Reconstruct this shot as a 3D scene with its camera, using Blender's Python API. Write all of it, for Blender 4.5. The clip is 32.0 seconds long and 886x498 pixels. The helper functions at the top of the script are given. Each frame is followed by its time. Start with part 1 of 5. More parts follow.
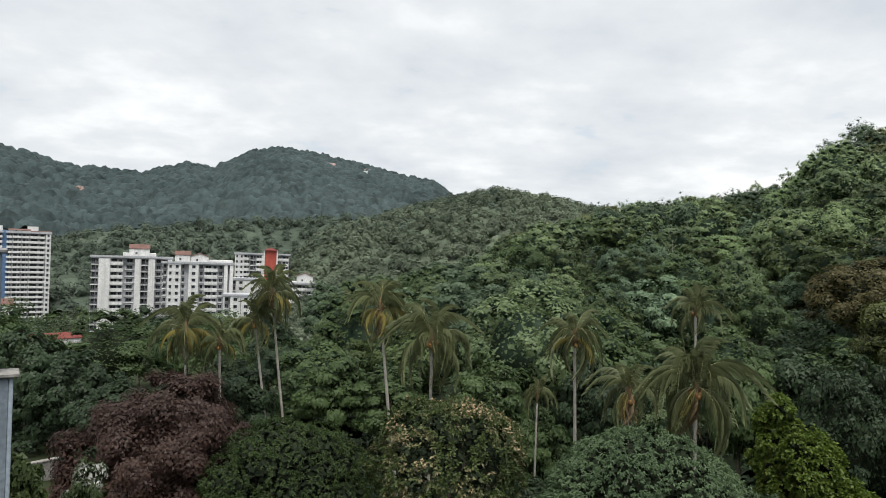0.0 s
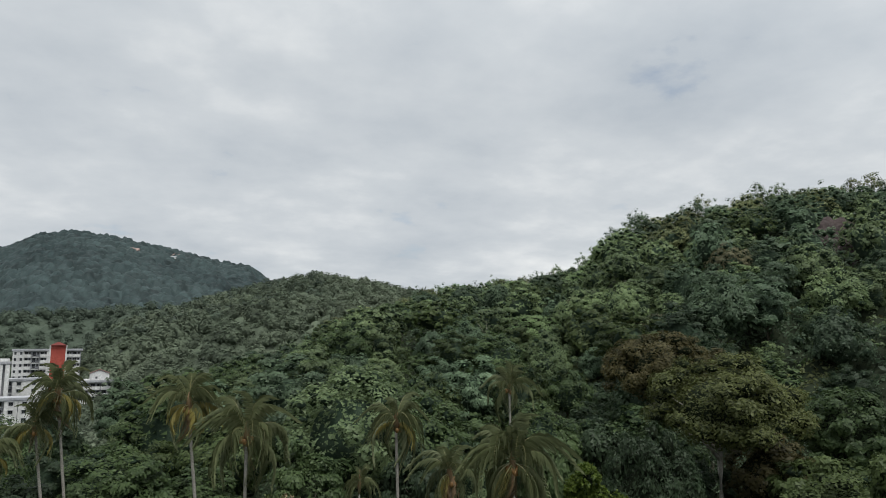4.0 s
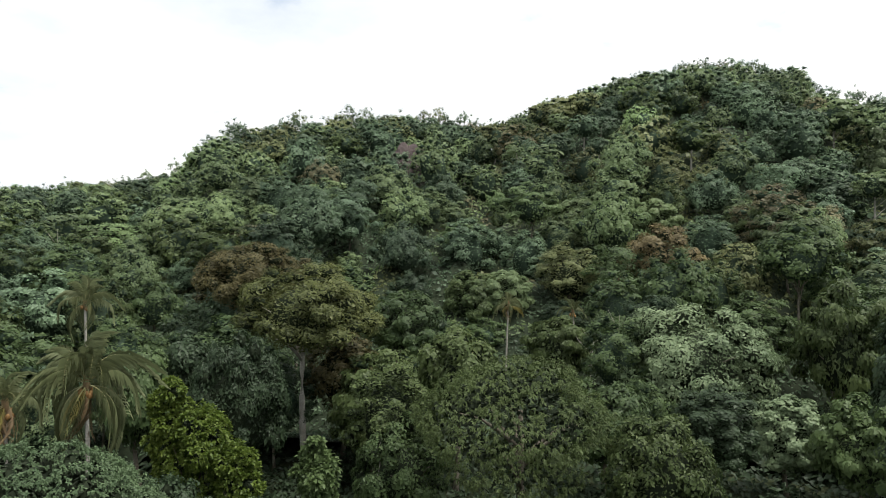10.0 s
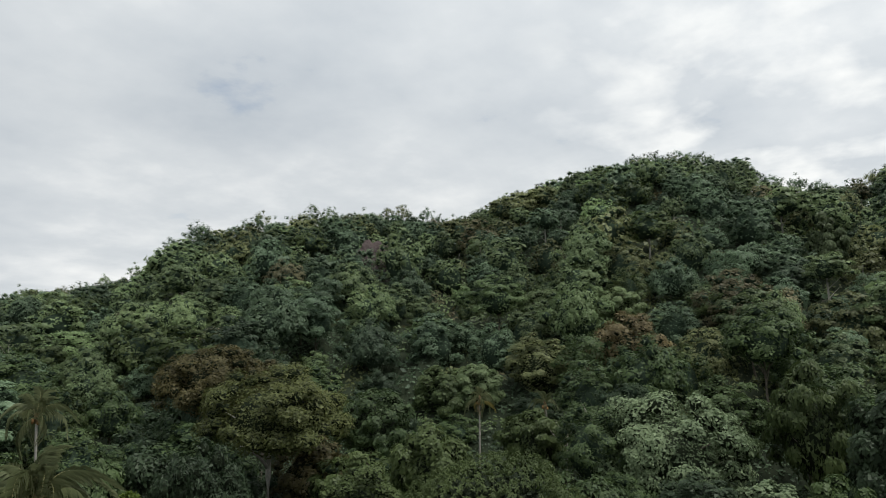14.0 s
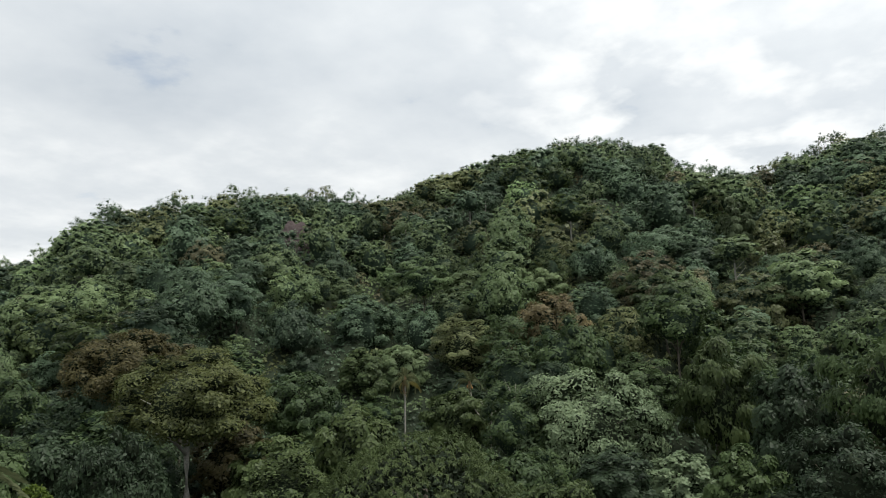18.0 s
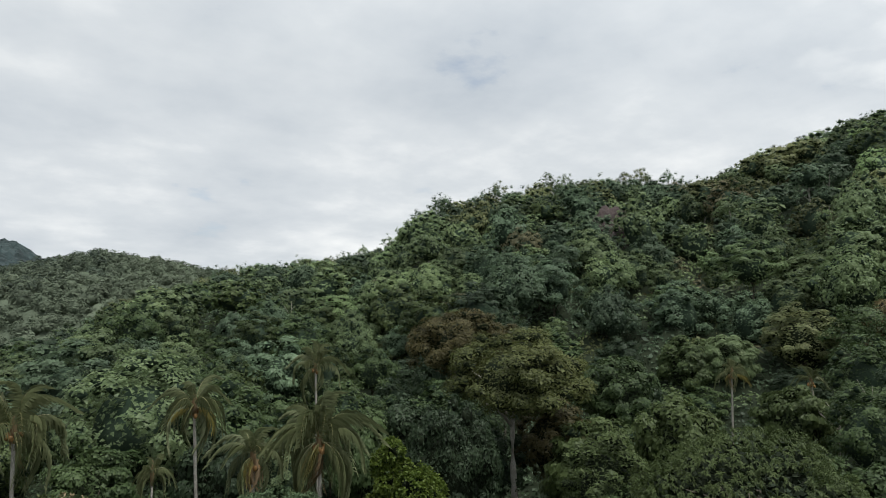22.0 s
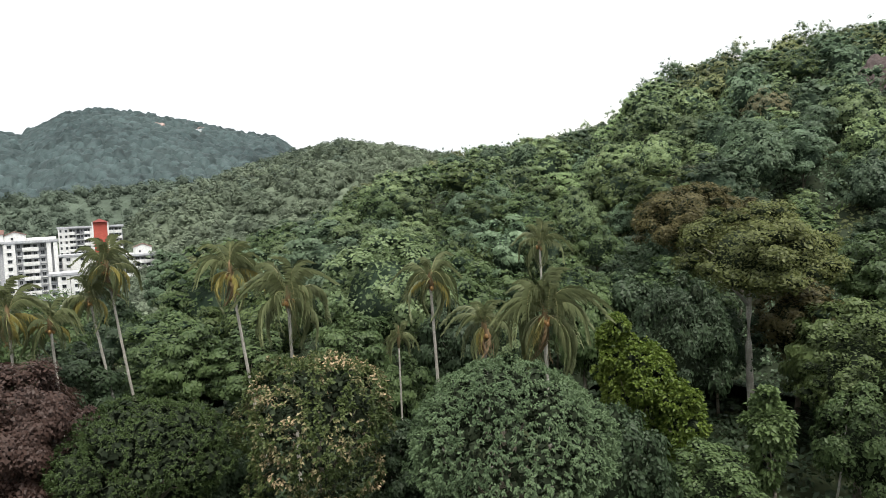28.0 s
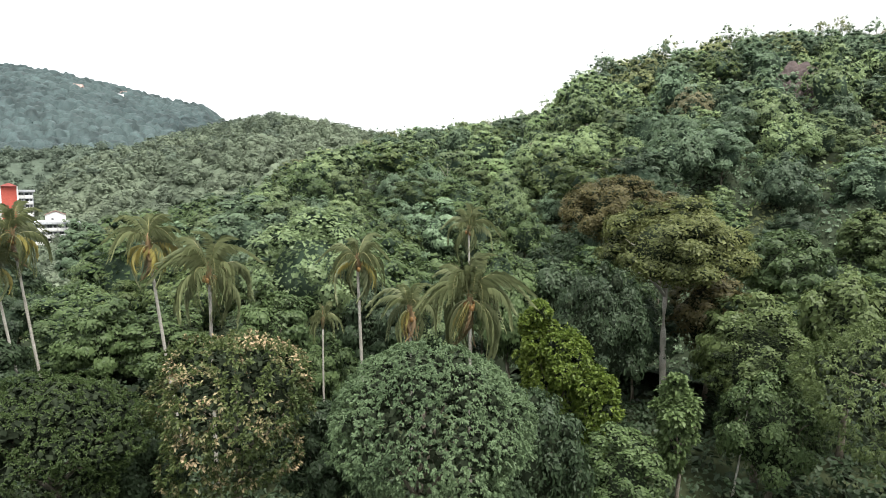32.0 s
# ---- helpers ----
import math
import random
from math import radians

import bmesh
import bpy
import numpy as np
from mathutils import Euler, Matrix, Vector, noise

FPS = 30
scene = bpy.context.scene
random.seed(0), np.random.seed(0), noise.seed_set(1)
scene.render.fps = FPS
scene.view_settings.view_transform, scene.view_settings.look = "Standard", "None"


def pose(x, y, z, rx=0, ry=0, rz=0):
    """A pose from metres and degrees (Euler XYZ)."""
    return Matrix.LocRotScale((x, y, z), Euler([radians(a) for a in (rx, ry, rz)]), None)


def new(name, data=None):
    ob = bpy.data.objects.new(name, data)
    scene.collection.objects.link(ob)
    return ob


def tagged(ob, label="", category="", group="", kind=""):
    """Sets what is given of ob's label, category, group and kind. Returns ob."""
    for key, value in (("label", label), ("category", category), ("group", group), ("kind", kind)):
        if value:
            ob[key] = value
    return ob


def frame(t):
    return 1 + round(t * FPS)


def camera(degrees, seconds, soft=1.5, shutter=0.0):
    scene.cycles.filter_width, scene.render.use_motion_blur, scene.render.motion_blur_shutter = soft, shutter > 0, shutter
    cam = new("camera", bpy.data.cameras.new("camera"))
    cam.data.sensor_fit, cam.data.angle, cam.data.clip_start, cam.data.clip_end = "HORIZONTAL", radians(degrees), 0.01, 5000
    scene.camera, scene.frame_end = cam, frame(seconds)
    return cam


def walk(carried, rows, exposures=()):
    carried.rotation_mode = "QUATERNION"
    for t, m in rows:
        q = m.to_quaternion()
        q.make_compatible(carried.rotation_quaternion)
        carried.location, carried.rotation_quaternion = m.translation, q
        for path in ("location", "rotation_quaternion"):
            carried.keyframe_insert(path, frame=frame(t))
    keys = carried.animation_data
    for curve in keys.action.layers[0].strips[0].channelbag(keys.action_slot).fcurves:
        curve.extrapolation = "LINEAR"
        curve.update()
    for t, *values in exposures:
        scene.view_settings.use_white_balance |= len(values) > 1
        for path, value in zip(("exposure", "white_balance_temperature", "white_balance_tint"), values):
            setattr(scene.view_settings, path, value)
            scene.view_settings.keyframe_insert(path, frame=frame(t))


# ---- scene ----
cam = camera(66.78, 32.0, soft=0.5)
EYE = 20.0
# seconds, east, north, up from the eye, yaw, pitch, roll
ROWS = [
    (0.0, -0.000, 0.000, 0.000, 0.02, -0.57, -2.35),
    (0.5, -0.106, 0.045, 0.039, 0.57, 0.55, -2.73),
    (1.0, -0.128, 0.065, 0.064, -1.75, 2.10, -1.89),
    (1.5, -0.068, 0.050, 0.036, -4.05, 6.28, -2.25),
    (2.0, -0.008, 0.006, -0.046, -4.77, 8.49, -1.88),
    (2.5, 0.004, -0.021, -0.065, -10.45, 8.36, -3.52),
    (3.0, 0.050, -0.048, -0.041, -14.06, 8.67, -2.19),
    (3.5, 0.064, -0.065, -0.030, -14.74, 6.71, -0.97),
    (5.5, -0.139, -0.288, 0.145, -17.58, 9.15, -1.74),
    (6.0, -0.148, -0.306, 0.130, -18.32, 7.92, -4.35),
    (6.5, -0.088, -0.340, 0.174, -20.50, 6.31, -2.62),
    (7.0, -0.074, -0.339, 0.218, -22.16, 4.21, -4.11),
    (7.5, -0.031, -0.366, 0.207, -20.99, 3.42, -6.58),
    (8.0, 0.004, -0.375, 0.190, -28.72, 4.97, -5.57),
    (8.5, 0.008, -0.359, 0.105, -35.37, 4.25, -2.60),
    (9.0, 0.070, -0.334, 0.095, -39.84, 2.71, -1.25),
    (9.5, 0.112, -0.296, 0.131, -43.74, 1.25, -0.77),
    (10.0, 0.160, -0.260, 0.156, -48.58, -0.28, -0.72),
    (10.5, 0.157, -0.199, 0.215, -52.82, -0.60, -0.70),
    (11.0, 0.082, -0.150, 0.274, -55.97, 1.26, -2.17),
    (11.5, 0.027, -0.145, 0.220, -55.90, 4.44, -3.46),
    (12.0, -0.019, -0.121, 0.128, -59.23, 7.10, -3.94),
    (12.5, -0.045, -0.136, 0.123, -57.93, 7.40, -2.80),
    (13.0, -0.070, -0.154, 0.098, -55.68, 7.71, -0.33),
    (13.5, -0.056, -0.146, 0.120, -52.64, 8.32, 0.56),
    (15.5, 0.226, 0.142, 0.005, -50.37, 7.07, 2.07),
    (16.0, 0.236, 0.153, 0.012, -52.74, 6.93, 1.86),
    (16.5, 0.224, 0.184, 0.012, -54.36, 6.82, 2.85),
    (17.0, 0.237, 0.209, 0.007, -55.46, 6.62, 3.67),
    (17.5, 0.243, 0.211, 0.002, -56.22, 6.17, 3.37),
    (18.0, 0.245, 0.234, 0.006, -57.80, 6.10, 2.07),
    (18.5, 0.223, 0.247, 0.007, -59.11, 6.02, 0.97),
    (19.0, 0.190, 0.262, -0.001, -59.33, 5.64, 1.73),
    (19.5, 0.219, 0.224, -0.005, -60.47, 5.34, 1.84),
    (20.0, 0.224, 0.198, -0.031, -60.68, 5.14, 1.87),
    (20.5, 0.182, 0.197, -0.068, -61.30, 5.47, 1.07),
    (21.0, 0.056, 0.232, -0.096, -58.92, 5.89, 0.37),
    (21.5, -0.058, 0.220, -0.157, -44.55, 5.83, -0.01),
    (22.0, -0.096, 0.170, -0.154, -31.57, 5.41, 0.27),
    (22.5, -0.097, 0.109, -0.190, -19.28, 3.68, -0.44),
    (23.0, -0.014, 0.035, -0.160, -11.49, 4.46, -0.23),
    (23.5, 0.004, -0.036, -0.176, -10.10, 3.46, 0.00),
    (24.0, -0.028, 0.014, -0.140, -11.14, 3.61, 0.05),
    (24.5, -0.050, -0.004, -0.158, -10.95, 3.50, -0.07),
    (25.0, -0.029, 0.006, -0.148, -10.50, 2.65, 0.00),
    (25.5, -0.027, 0.024, -0.137, -9.79, 1.59, 0.69),
    (26.0, 0.016, 0.026, -0.183, -10.00, -0.79, 1.40),
    (26.5, 0.004, 0.002, -0.113, -11.46, -3.67, 1.62),
    (28.5, 0.004, 0.080, -0.135, -12.96, -4.65, 1.73),
    (29.0, 0.008, 0.090, -0.143, -13.23, -4.18, 1.55),
    (29.5, 0.027, 0.053, -0.166, -12.80, -3.98, 1.21),
    (30.0, 0.026, 0.042, -0.153, -12.29, -3.55, 0.14),
    (30.5, -0.028, 0.061, -0.155, -11.88, -4.03, -0.05),
    (31.0, -0.023, 0.077, -0.167, -11.89, -4.12, 0.72),
    (31.5, 0.017, 0.084, -0.195, -13.92, -6.11, -0.52),
    (32.0, 0.184, 0.074, -0.075, -18.39, -6.25, -0.87),
]

EXPOSURES = [(0.0, 0.85, 6450, 9), (1.0, 0.7, 6400, 8), (2.0, 0.44, 6350, 8), (3.0, 0.4, 6300, 8), (3.5, 0.4, 6300, 8), (6.0, 0.5, 6350, 8), (8.0, 0.6, 6350, 8), (9.0, 0.62, 6350, 8), (9.8, 1.1, 6450, 9),
             (11.0, 1.65, 6650, 9), (11.6, 1.4, 6600, 9), (12.2, 0.54, 6400, 8), (13.0, 0.53, 6400, 8), (16.0, 0.6, 6400, 8), (18.0, 0.74, 6400, 8), (20.0, 1.1, 6400, 8), (22.0, 0.62, 6350, 8), (23.0, 0.52, 6300, 8), (25.0, 0.6, 6300, 8),
             (26.0, 0.75, 6350, 9), (26.6, 1.25, 6550, 10), (29.0, 1.5, 6550, 9), (30.0, 1.25, 6500, 9), (31.0, 1.3, 6550, 9), (32.0, 1.95, 6550, 9)]
walk(cam, [(t, pose(x, y, EYE + z, 90 + p, r, a)) for t, x, y, z, a, p, r in ROWS], EXPOSURES)

# ---- sky and sun: a bright, broken overcast ----
SUN_AZ, SUN_EL = 170.0, 68.0
world = bpy.data.worlds.new("overcast_sky")
scene.world = world
world.use_nodes = True


def link_chain(tree, a, out, b, inp):
    tree.links.new(a.outputs[out], b.inputs[inp])


def build_sky():
    tree = world.node_tree
    n = tree.nodes
    n.clear()
    out, bg = n.new("ShaderNodeOutputWorld"), n.new("ShaderNodeBackground")
    sky = n.new("ShaderNodeTexSky")
    sky.sky_type, sky.sun_disc = "NISHITA", False
    sky.sun_elevation, sky.sun_rotation = radians(SUN_EL), radians(SUN_AZ)
    dim = n.new("ShaderNodeVectorMath")
    dim.operation, dim.inputs[3].default_value = "SCALE", 0.13
    link_chain(tree, sky, 0, dim, 0)
    co = n.new("ShaderNodeTexCoord")
    sep = n.new("ShaderNodeSeparateXYZ")
    link_chain(tree, co, "Generated", sep, 0)
    # the cloud sheet lies flat overhead, so it draws together towards the horizon
    lift = n.new("ShaderNodeMath")
    lift.operation, lift.inputs[1].default_value = "MAXIMUM", 0.0
    link_chain(tree, sep, "Z", lift, 0)
    add = n.new("ShaderNodeMath")
    add.operation, add.inputs[1].default_value = "ADD", 0.22
    link_chain(tree, lift, 0, add, 0)
    flat = n.new("ShaderNodeCombineXYZ")
    for i, ax in enumerate("XY"):
        div = n.new("ShaderNodeMath")
        div.operation = "DIVIDE"
        link_chain(tree, sep, ax, div, 0)
        link_chain(tree, add, 0, div, 1)
        link_chain(tree, div, 0, flat, i)
    soft = n.new("ShaderNodeTexNoise")
    soft.inputs["Scale"].default_value, soft.inputs["Detail"].default_value = 1.1, 7
    soft.inputs["Roughness"].default_value, soft.inputs["Distortion"].default_value = 0.5, 0.15
    link_chain(tree, flat, 0, soft, "Vector")
    fine = n.new("ShaderNodeTexNoise")
    fine.inputs["Scale"].default_value, fine.inputs["Detail"].default_value = 2.6, 8
    fine.inputs["Roughness"].default_value = 0.55
    link_chain(tree, flat, 0, fine, "Vector")
    ramp = n.new("ShaderNodeValToRGB")
    ramp.color_ramp.elements[0].position, ramp.color_ramp.elements[0].color = 0.28, (0.54, 0.585, 0.64, 1)
    ramp.color_ramp.elements[1].position, ramp.color_ramp.elements[1].color = 0.72, (1.12, 1.105, 1.08, 1)
    mid = ramp.color_ramp.elements.new(0.52)
    mid.color = (0.76, 0.785, 0.81, 1)
    blend = n.new("ShaderNodeMix")
    blend.data_type, blend.inputs[0].default_value = "FLOAT", 0.45
    link_chain(tree, soft, 0, blend, 2)
    link_chain(tree, fine, 0, blend, 3)
    link_chain(tree, blend, 0, ramp, 0)
    # thin places let the blue through
    gap = n.new("ShaderNodeMapRange")
    gap.inputs[1].default_value, gap.inputs[2].default_value = 0.27, 0.36
    gap.inputs[3].default_value, gap.inputs[4].default_value = 0.70, 1.0
    link_chain(tree, fine, 0, gap, 0)
    # cloud is brighter on the sun's side
    dot = n.new("ShaderNodeVectorMath")
    dot.operation = "DOT_PRODUCT"
    a, e = radians(SUN_AZ), radians(SUN_EL)
    dot.inputs[1].default_value = (math.sin(a) * math.cos(e), math.cos(a) * math.cos(e), math.sin(e))
    link_chain(tree, co, "Generated", dot, 0)
    glow = n.new("ShaderNodeMapRange")
    glow.inputs[1].default_value, glow.inputs[2].default_value = 0.0, 1.0
    glow.inputs[3].default_value, glow.inputs[4].default_value = 0.96, 1.3
    link_chain(tree, dot, "Value", glow, 0)
    lit = n.new("ShaderNodeVectorMath")
    lit.operation = "SCALE"
    link_chain(tree, ramp, 0, lit, 0)
    link_chain(tree, glow, 0, lit, 3)
    side = n.new("ShaderNodeVectorMath")
    side.operation = "DOT_PRODUCT"
    b, u = radians(80), radians(19)
    side.inputs[1].default_value = (math.sin(b) * math.cos(u), math.cos(b) * math.cos(u), math.sin(u))
    link_chain(tree, co, "Generated", side, 0)
    near = n.new("ShaderNodeMapRange")
    near.inputs[1].default_value, near.inputs[2].default_value = 0.93, 0.995
    link_chain(tree, side, "Value", near, 0)
    wisp = n.new("ShaderNodeTexNoise")
    wisp.inputs["Scale"].default_value, wisp.inputs["Detail"].default_value, wisp.inputs["Distortion"].default_value = 3.8, 9, 0.1
    link_chain(tree, flat, 0, wisp, "Vector")
    torn = n.new("ShaderNodeMapRange")
    torn.inputs[1].default_value, torn.inputs[2].default_value, torn.inputs[4].default_value = 0.48, 0.66, 0.7
    link_chain(tree, wisp, 0, torn, 0)
    share = n.new("ShaderNodeMath")
    share.operation = "MULTIPLY"
    link_chain(tree, near, 0, share, 0)
    link_chain(tree, torn, 0, share, 1)
    bright = n.new("ShaderNodeMix")
    bright.data_type, bright.inputs[7].default_value = "RGBA", (1.2, 1.18, 1.14, 1)
    link_chain(tree, share, 0, bright, 0)
    link_chain(tree, lit, 0, bright, 6)
    mix = n.new("ShaderNodeMix")
    mix.data_type = "RGBA"
    link_chain(tree, gap, 0, mix, 0)
    link_chain(tree, dim, 0, mix, 6)
    link_chain(tree, bright, 2, mix, 7)
    link_chain(tree, mix, 2, bg, 0)
    bg.inputs[1].default_value = 0.64
    link_chain(tree, bg, 0, out, 0)


build_sky()
sun = new("sun", bpy.data.lights.new("sun", "SUN"))
sun.data.energy, sun.data.angle, sun.data.color = 2.7, radians(34), (1.0, 0.965, 0.91)
sun.matrix_basis = pose(0, 0, 200, 90 - SUN_EL, 0, 180 - SUN_AZ)

# ---- materials ----


def material(name):
    m = bpy.data.materials.new(name)
    m.use_nodes = True
    t = m.node_tree
    return m, t, t.nodes["Principled BSDF"]


def mixed(tree, a, b, fac):
    """A node that mixes two colours (a colour or a socket each) by a socket."""
    m = tree.nodes.new("ShaderNodeMix")
    m.data_type = "RGBA"
    for i, c in ((6, a), (7, b)):
        if isinstance(c, tuple):
            m.inputs[i].default_value = (*c, 1)
        else:
            tree.links.new(c, m.inputs[i])
    tree.links.new(fac, m.inputs[0])
    return m.outputs[2]


def noise_fac(tree, scale, low=0.4, high=0.6, detail=4.0, world_space=True):
    n = tree.nodes
    tex = n.new("ShaderNodeTexNoise")
    tex.inputs["Scale"].default_value, tex.inputs["Detail"].default_value = scale, detail
    if world_space:
        tree.links.new(n.new("ShaderNodeNewGeometry").outputs["Position"], tex.inputs["Vector"])
    else:
        tree.links.new(n.new("ShaderNodeTexCoord").outputs["Object"], tex.inputs["Vector"])
    r = n.new("ShaderNodeMapRange")
    r.inputs[1].default_value, r.inputs[2].default_value = low, high
    tree.links.new(tex.outputs[0], r.inputs[0])
    return r.outputs[0]


def leaf_mat(name, dark, light, accent=None, accent_low=0.60, rough=0.5, thin=0.36, patch=0.12, vary=0.0, fleck=1.0, sat=1.08, spec=0.2, deep=0.72):
    """Foliage: each leaf its own shade, drifting from bough to bough; accent: patches of another leaf colour."""
    m, t, p = material(name)
    dark, light = (tuple(max(sum(c) / 3 + (x - sum(c) / 3) * sat, 0.004) * deep for x in c) for c in (dark, light))
    geo = t.nodes.new("ShaderNodeNewGeometry")
    even = t.nodes.new("ShaderNodeMapRange")
    even.inputs[3].default_value, even.inputs[4].default_value = 0.5 - fleck / 2, 0.5 + fleck / 2
    t.links.new(geo.outputs["Random Per Island"], even.inputs[0])
    col = mixed(t, dark, light, even.outputs[0])
    drift = mixed(t, tuple(c * 0.72 for c in dark), light, noise_fac(t, patch, 0.35, 0.68, 3))
    half = t.nodes.new("ShaderNodeValue")
    half.outputs[0].default_value = 0.5
    col = mixed(t, col, drift, half.outputs[0])
    if accent:
        some, where = t.nodes.new("ShaderNodeMath"), t.nodes.new("ShaderNodeMath")
        some.operation, some.inputs[1].default_value, where.operation = "GREATER_THAN", 0.5, "MULTIPLY"
        t.links.new(geo.outputs["Random Per Island"], some.inputs[0])
        t.links.new(some.outputs[0], where.inputs[0])
        t.links.new(noise_fac(t, 0.5, accent_low - 0.07, accent_low + 0.1, 5), where.inputs[1])
        col = mixed(t, col, accent, where.outputs[0])
    if vary:
        # a spray is many small leaves; its colour holds the dark gaps between
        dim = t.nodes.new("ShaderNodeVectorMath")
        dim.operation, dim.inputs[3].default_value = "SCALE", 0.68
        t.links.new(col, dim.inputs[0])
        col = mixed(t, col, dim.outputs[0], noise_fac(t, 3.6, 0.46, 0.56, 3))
        # every tree has a leaf shade of its own
        at, who, pick, one, amount, scale = (t.nodes.new(n) for n in ("ShaderNodeAttribute", "ShaderNodeObjectInfo", "ShaderNodeMath", "ShaderNodeMix", "ShaderNodeMapRange", "ShaderNodeVectorMath"))
        at.attribute_name, pick.operation, pick.inputs[1].default_value, one.data_type, scale.operation = "tone", "GREATER_THAN", 0.01, "FLOAT", "SCALE"
        t.links.new(at.outputs["Fac"], pick.inputs[0])
        t.links.new(pick.outputs[0], one.inputs[0])
        t.links.new(who.outputs["Random"], one.inputs[2])
        t.links.new(at.outputs["Fac"], one.inputs[3])
        amount.inputs[3].default_value, amount.inputs[4].default_value = 1 - vary, 1 + vary
        t.links.new(one.outputs[0], amount.inputs[0])
        t.links.new(col, scale.inputs[0])
        t.links.new(amount.outputs[0], scale.inputs[3])
        col = scale.outputs[0]
    t.links.new(col, p.inputs["Base Color"])
    p.inputs["Roughness"].default_value = rough
    p.inputs["Specular IOR Level"].default_value = spec
    tr = t.nodes.new("ShaderNodeBsdfTranslucent")
    t.links.new(col, tr.inputs[0])
    mix = t.nodes.new("ShaderNodeMixShader")
    mix.inputs[0].default_value = thin
    t.links.new(p.outputs[0], mix.inputs[1])
    t.links.new(tr.outputs[0], mix.inputs[2])
    t.links.new(mix.outputs[0], t.nodes["Material Output"].inputs[0])
    return m


def surface(name, a, b, rough=0.8, scale=1.0, low=0.35, high=0.65, bump=0.0, bump_scale=8.0, metal=0.0, streak=None, world_space=True):
    """A solid surface: two shades in patches, finer grain, optional relief and vertical weather streaks."""
    m, t, p = material(name)
    col = mixed(t, a, b, noise_fac(t, scale, low, high, 6, world_space))
    grain = noise_fac(t, scale * 9, 0.3, 0.8, 4, world_space)
    col = mixed(t, col, tuple(c * 0.75 for c in a), grain)
    if streak:
        n = t.nodes
        tex, mp = n.new("ShaderNodeTexNoise"), n.new("ShaderNodeMapping")
        mp.inputs["Scale"].default_value = (0.9, 0.9, 0.06)
        t.links.new(n.new("ShaderNodeNewGeometry").outputs["Position"], mp.inputs[0])
        t.links.new(mp.outputs[0], tex.inputs["Vector"])
        tex.inputs["Scale"].default_value, tex.inputs["Detail"].default_value = 1.0, 5
        r = n.new("ShaderNodeMapRange")
        r.inputs[1].default_value, r.inputs[2].default_value = 0.5, 0.75
        t.links.new(tex.outputs[0], r.inputs[0])
        col = mixed(t, col, streak, r.outputs[0])
    t.links.new(col, p.inputs["Base Color"])
    p.inputs["Roughness"].default_value, p.inputs["Metallic"].default_value = rough, metal
    p.inputs["Specular IOR Level"].default_value = 0.5 if rough < 0.7 else 0.15 if rough < 1 else 0.04
    if bump:
        b_ = t.nodes.new("ShaderNodeBump")
        b_.inputs["Strength"].default_value, b_.inputs["Distance"].default_value = bump, 0.1
        t.links.new(noise_fac(t, bump_scale, 0.2, 0.8, 6, world_space), b_.inputs["Height"])
        t.links.new(b_.outputs[0], p.inputs["Normal"])
    return m


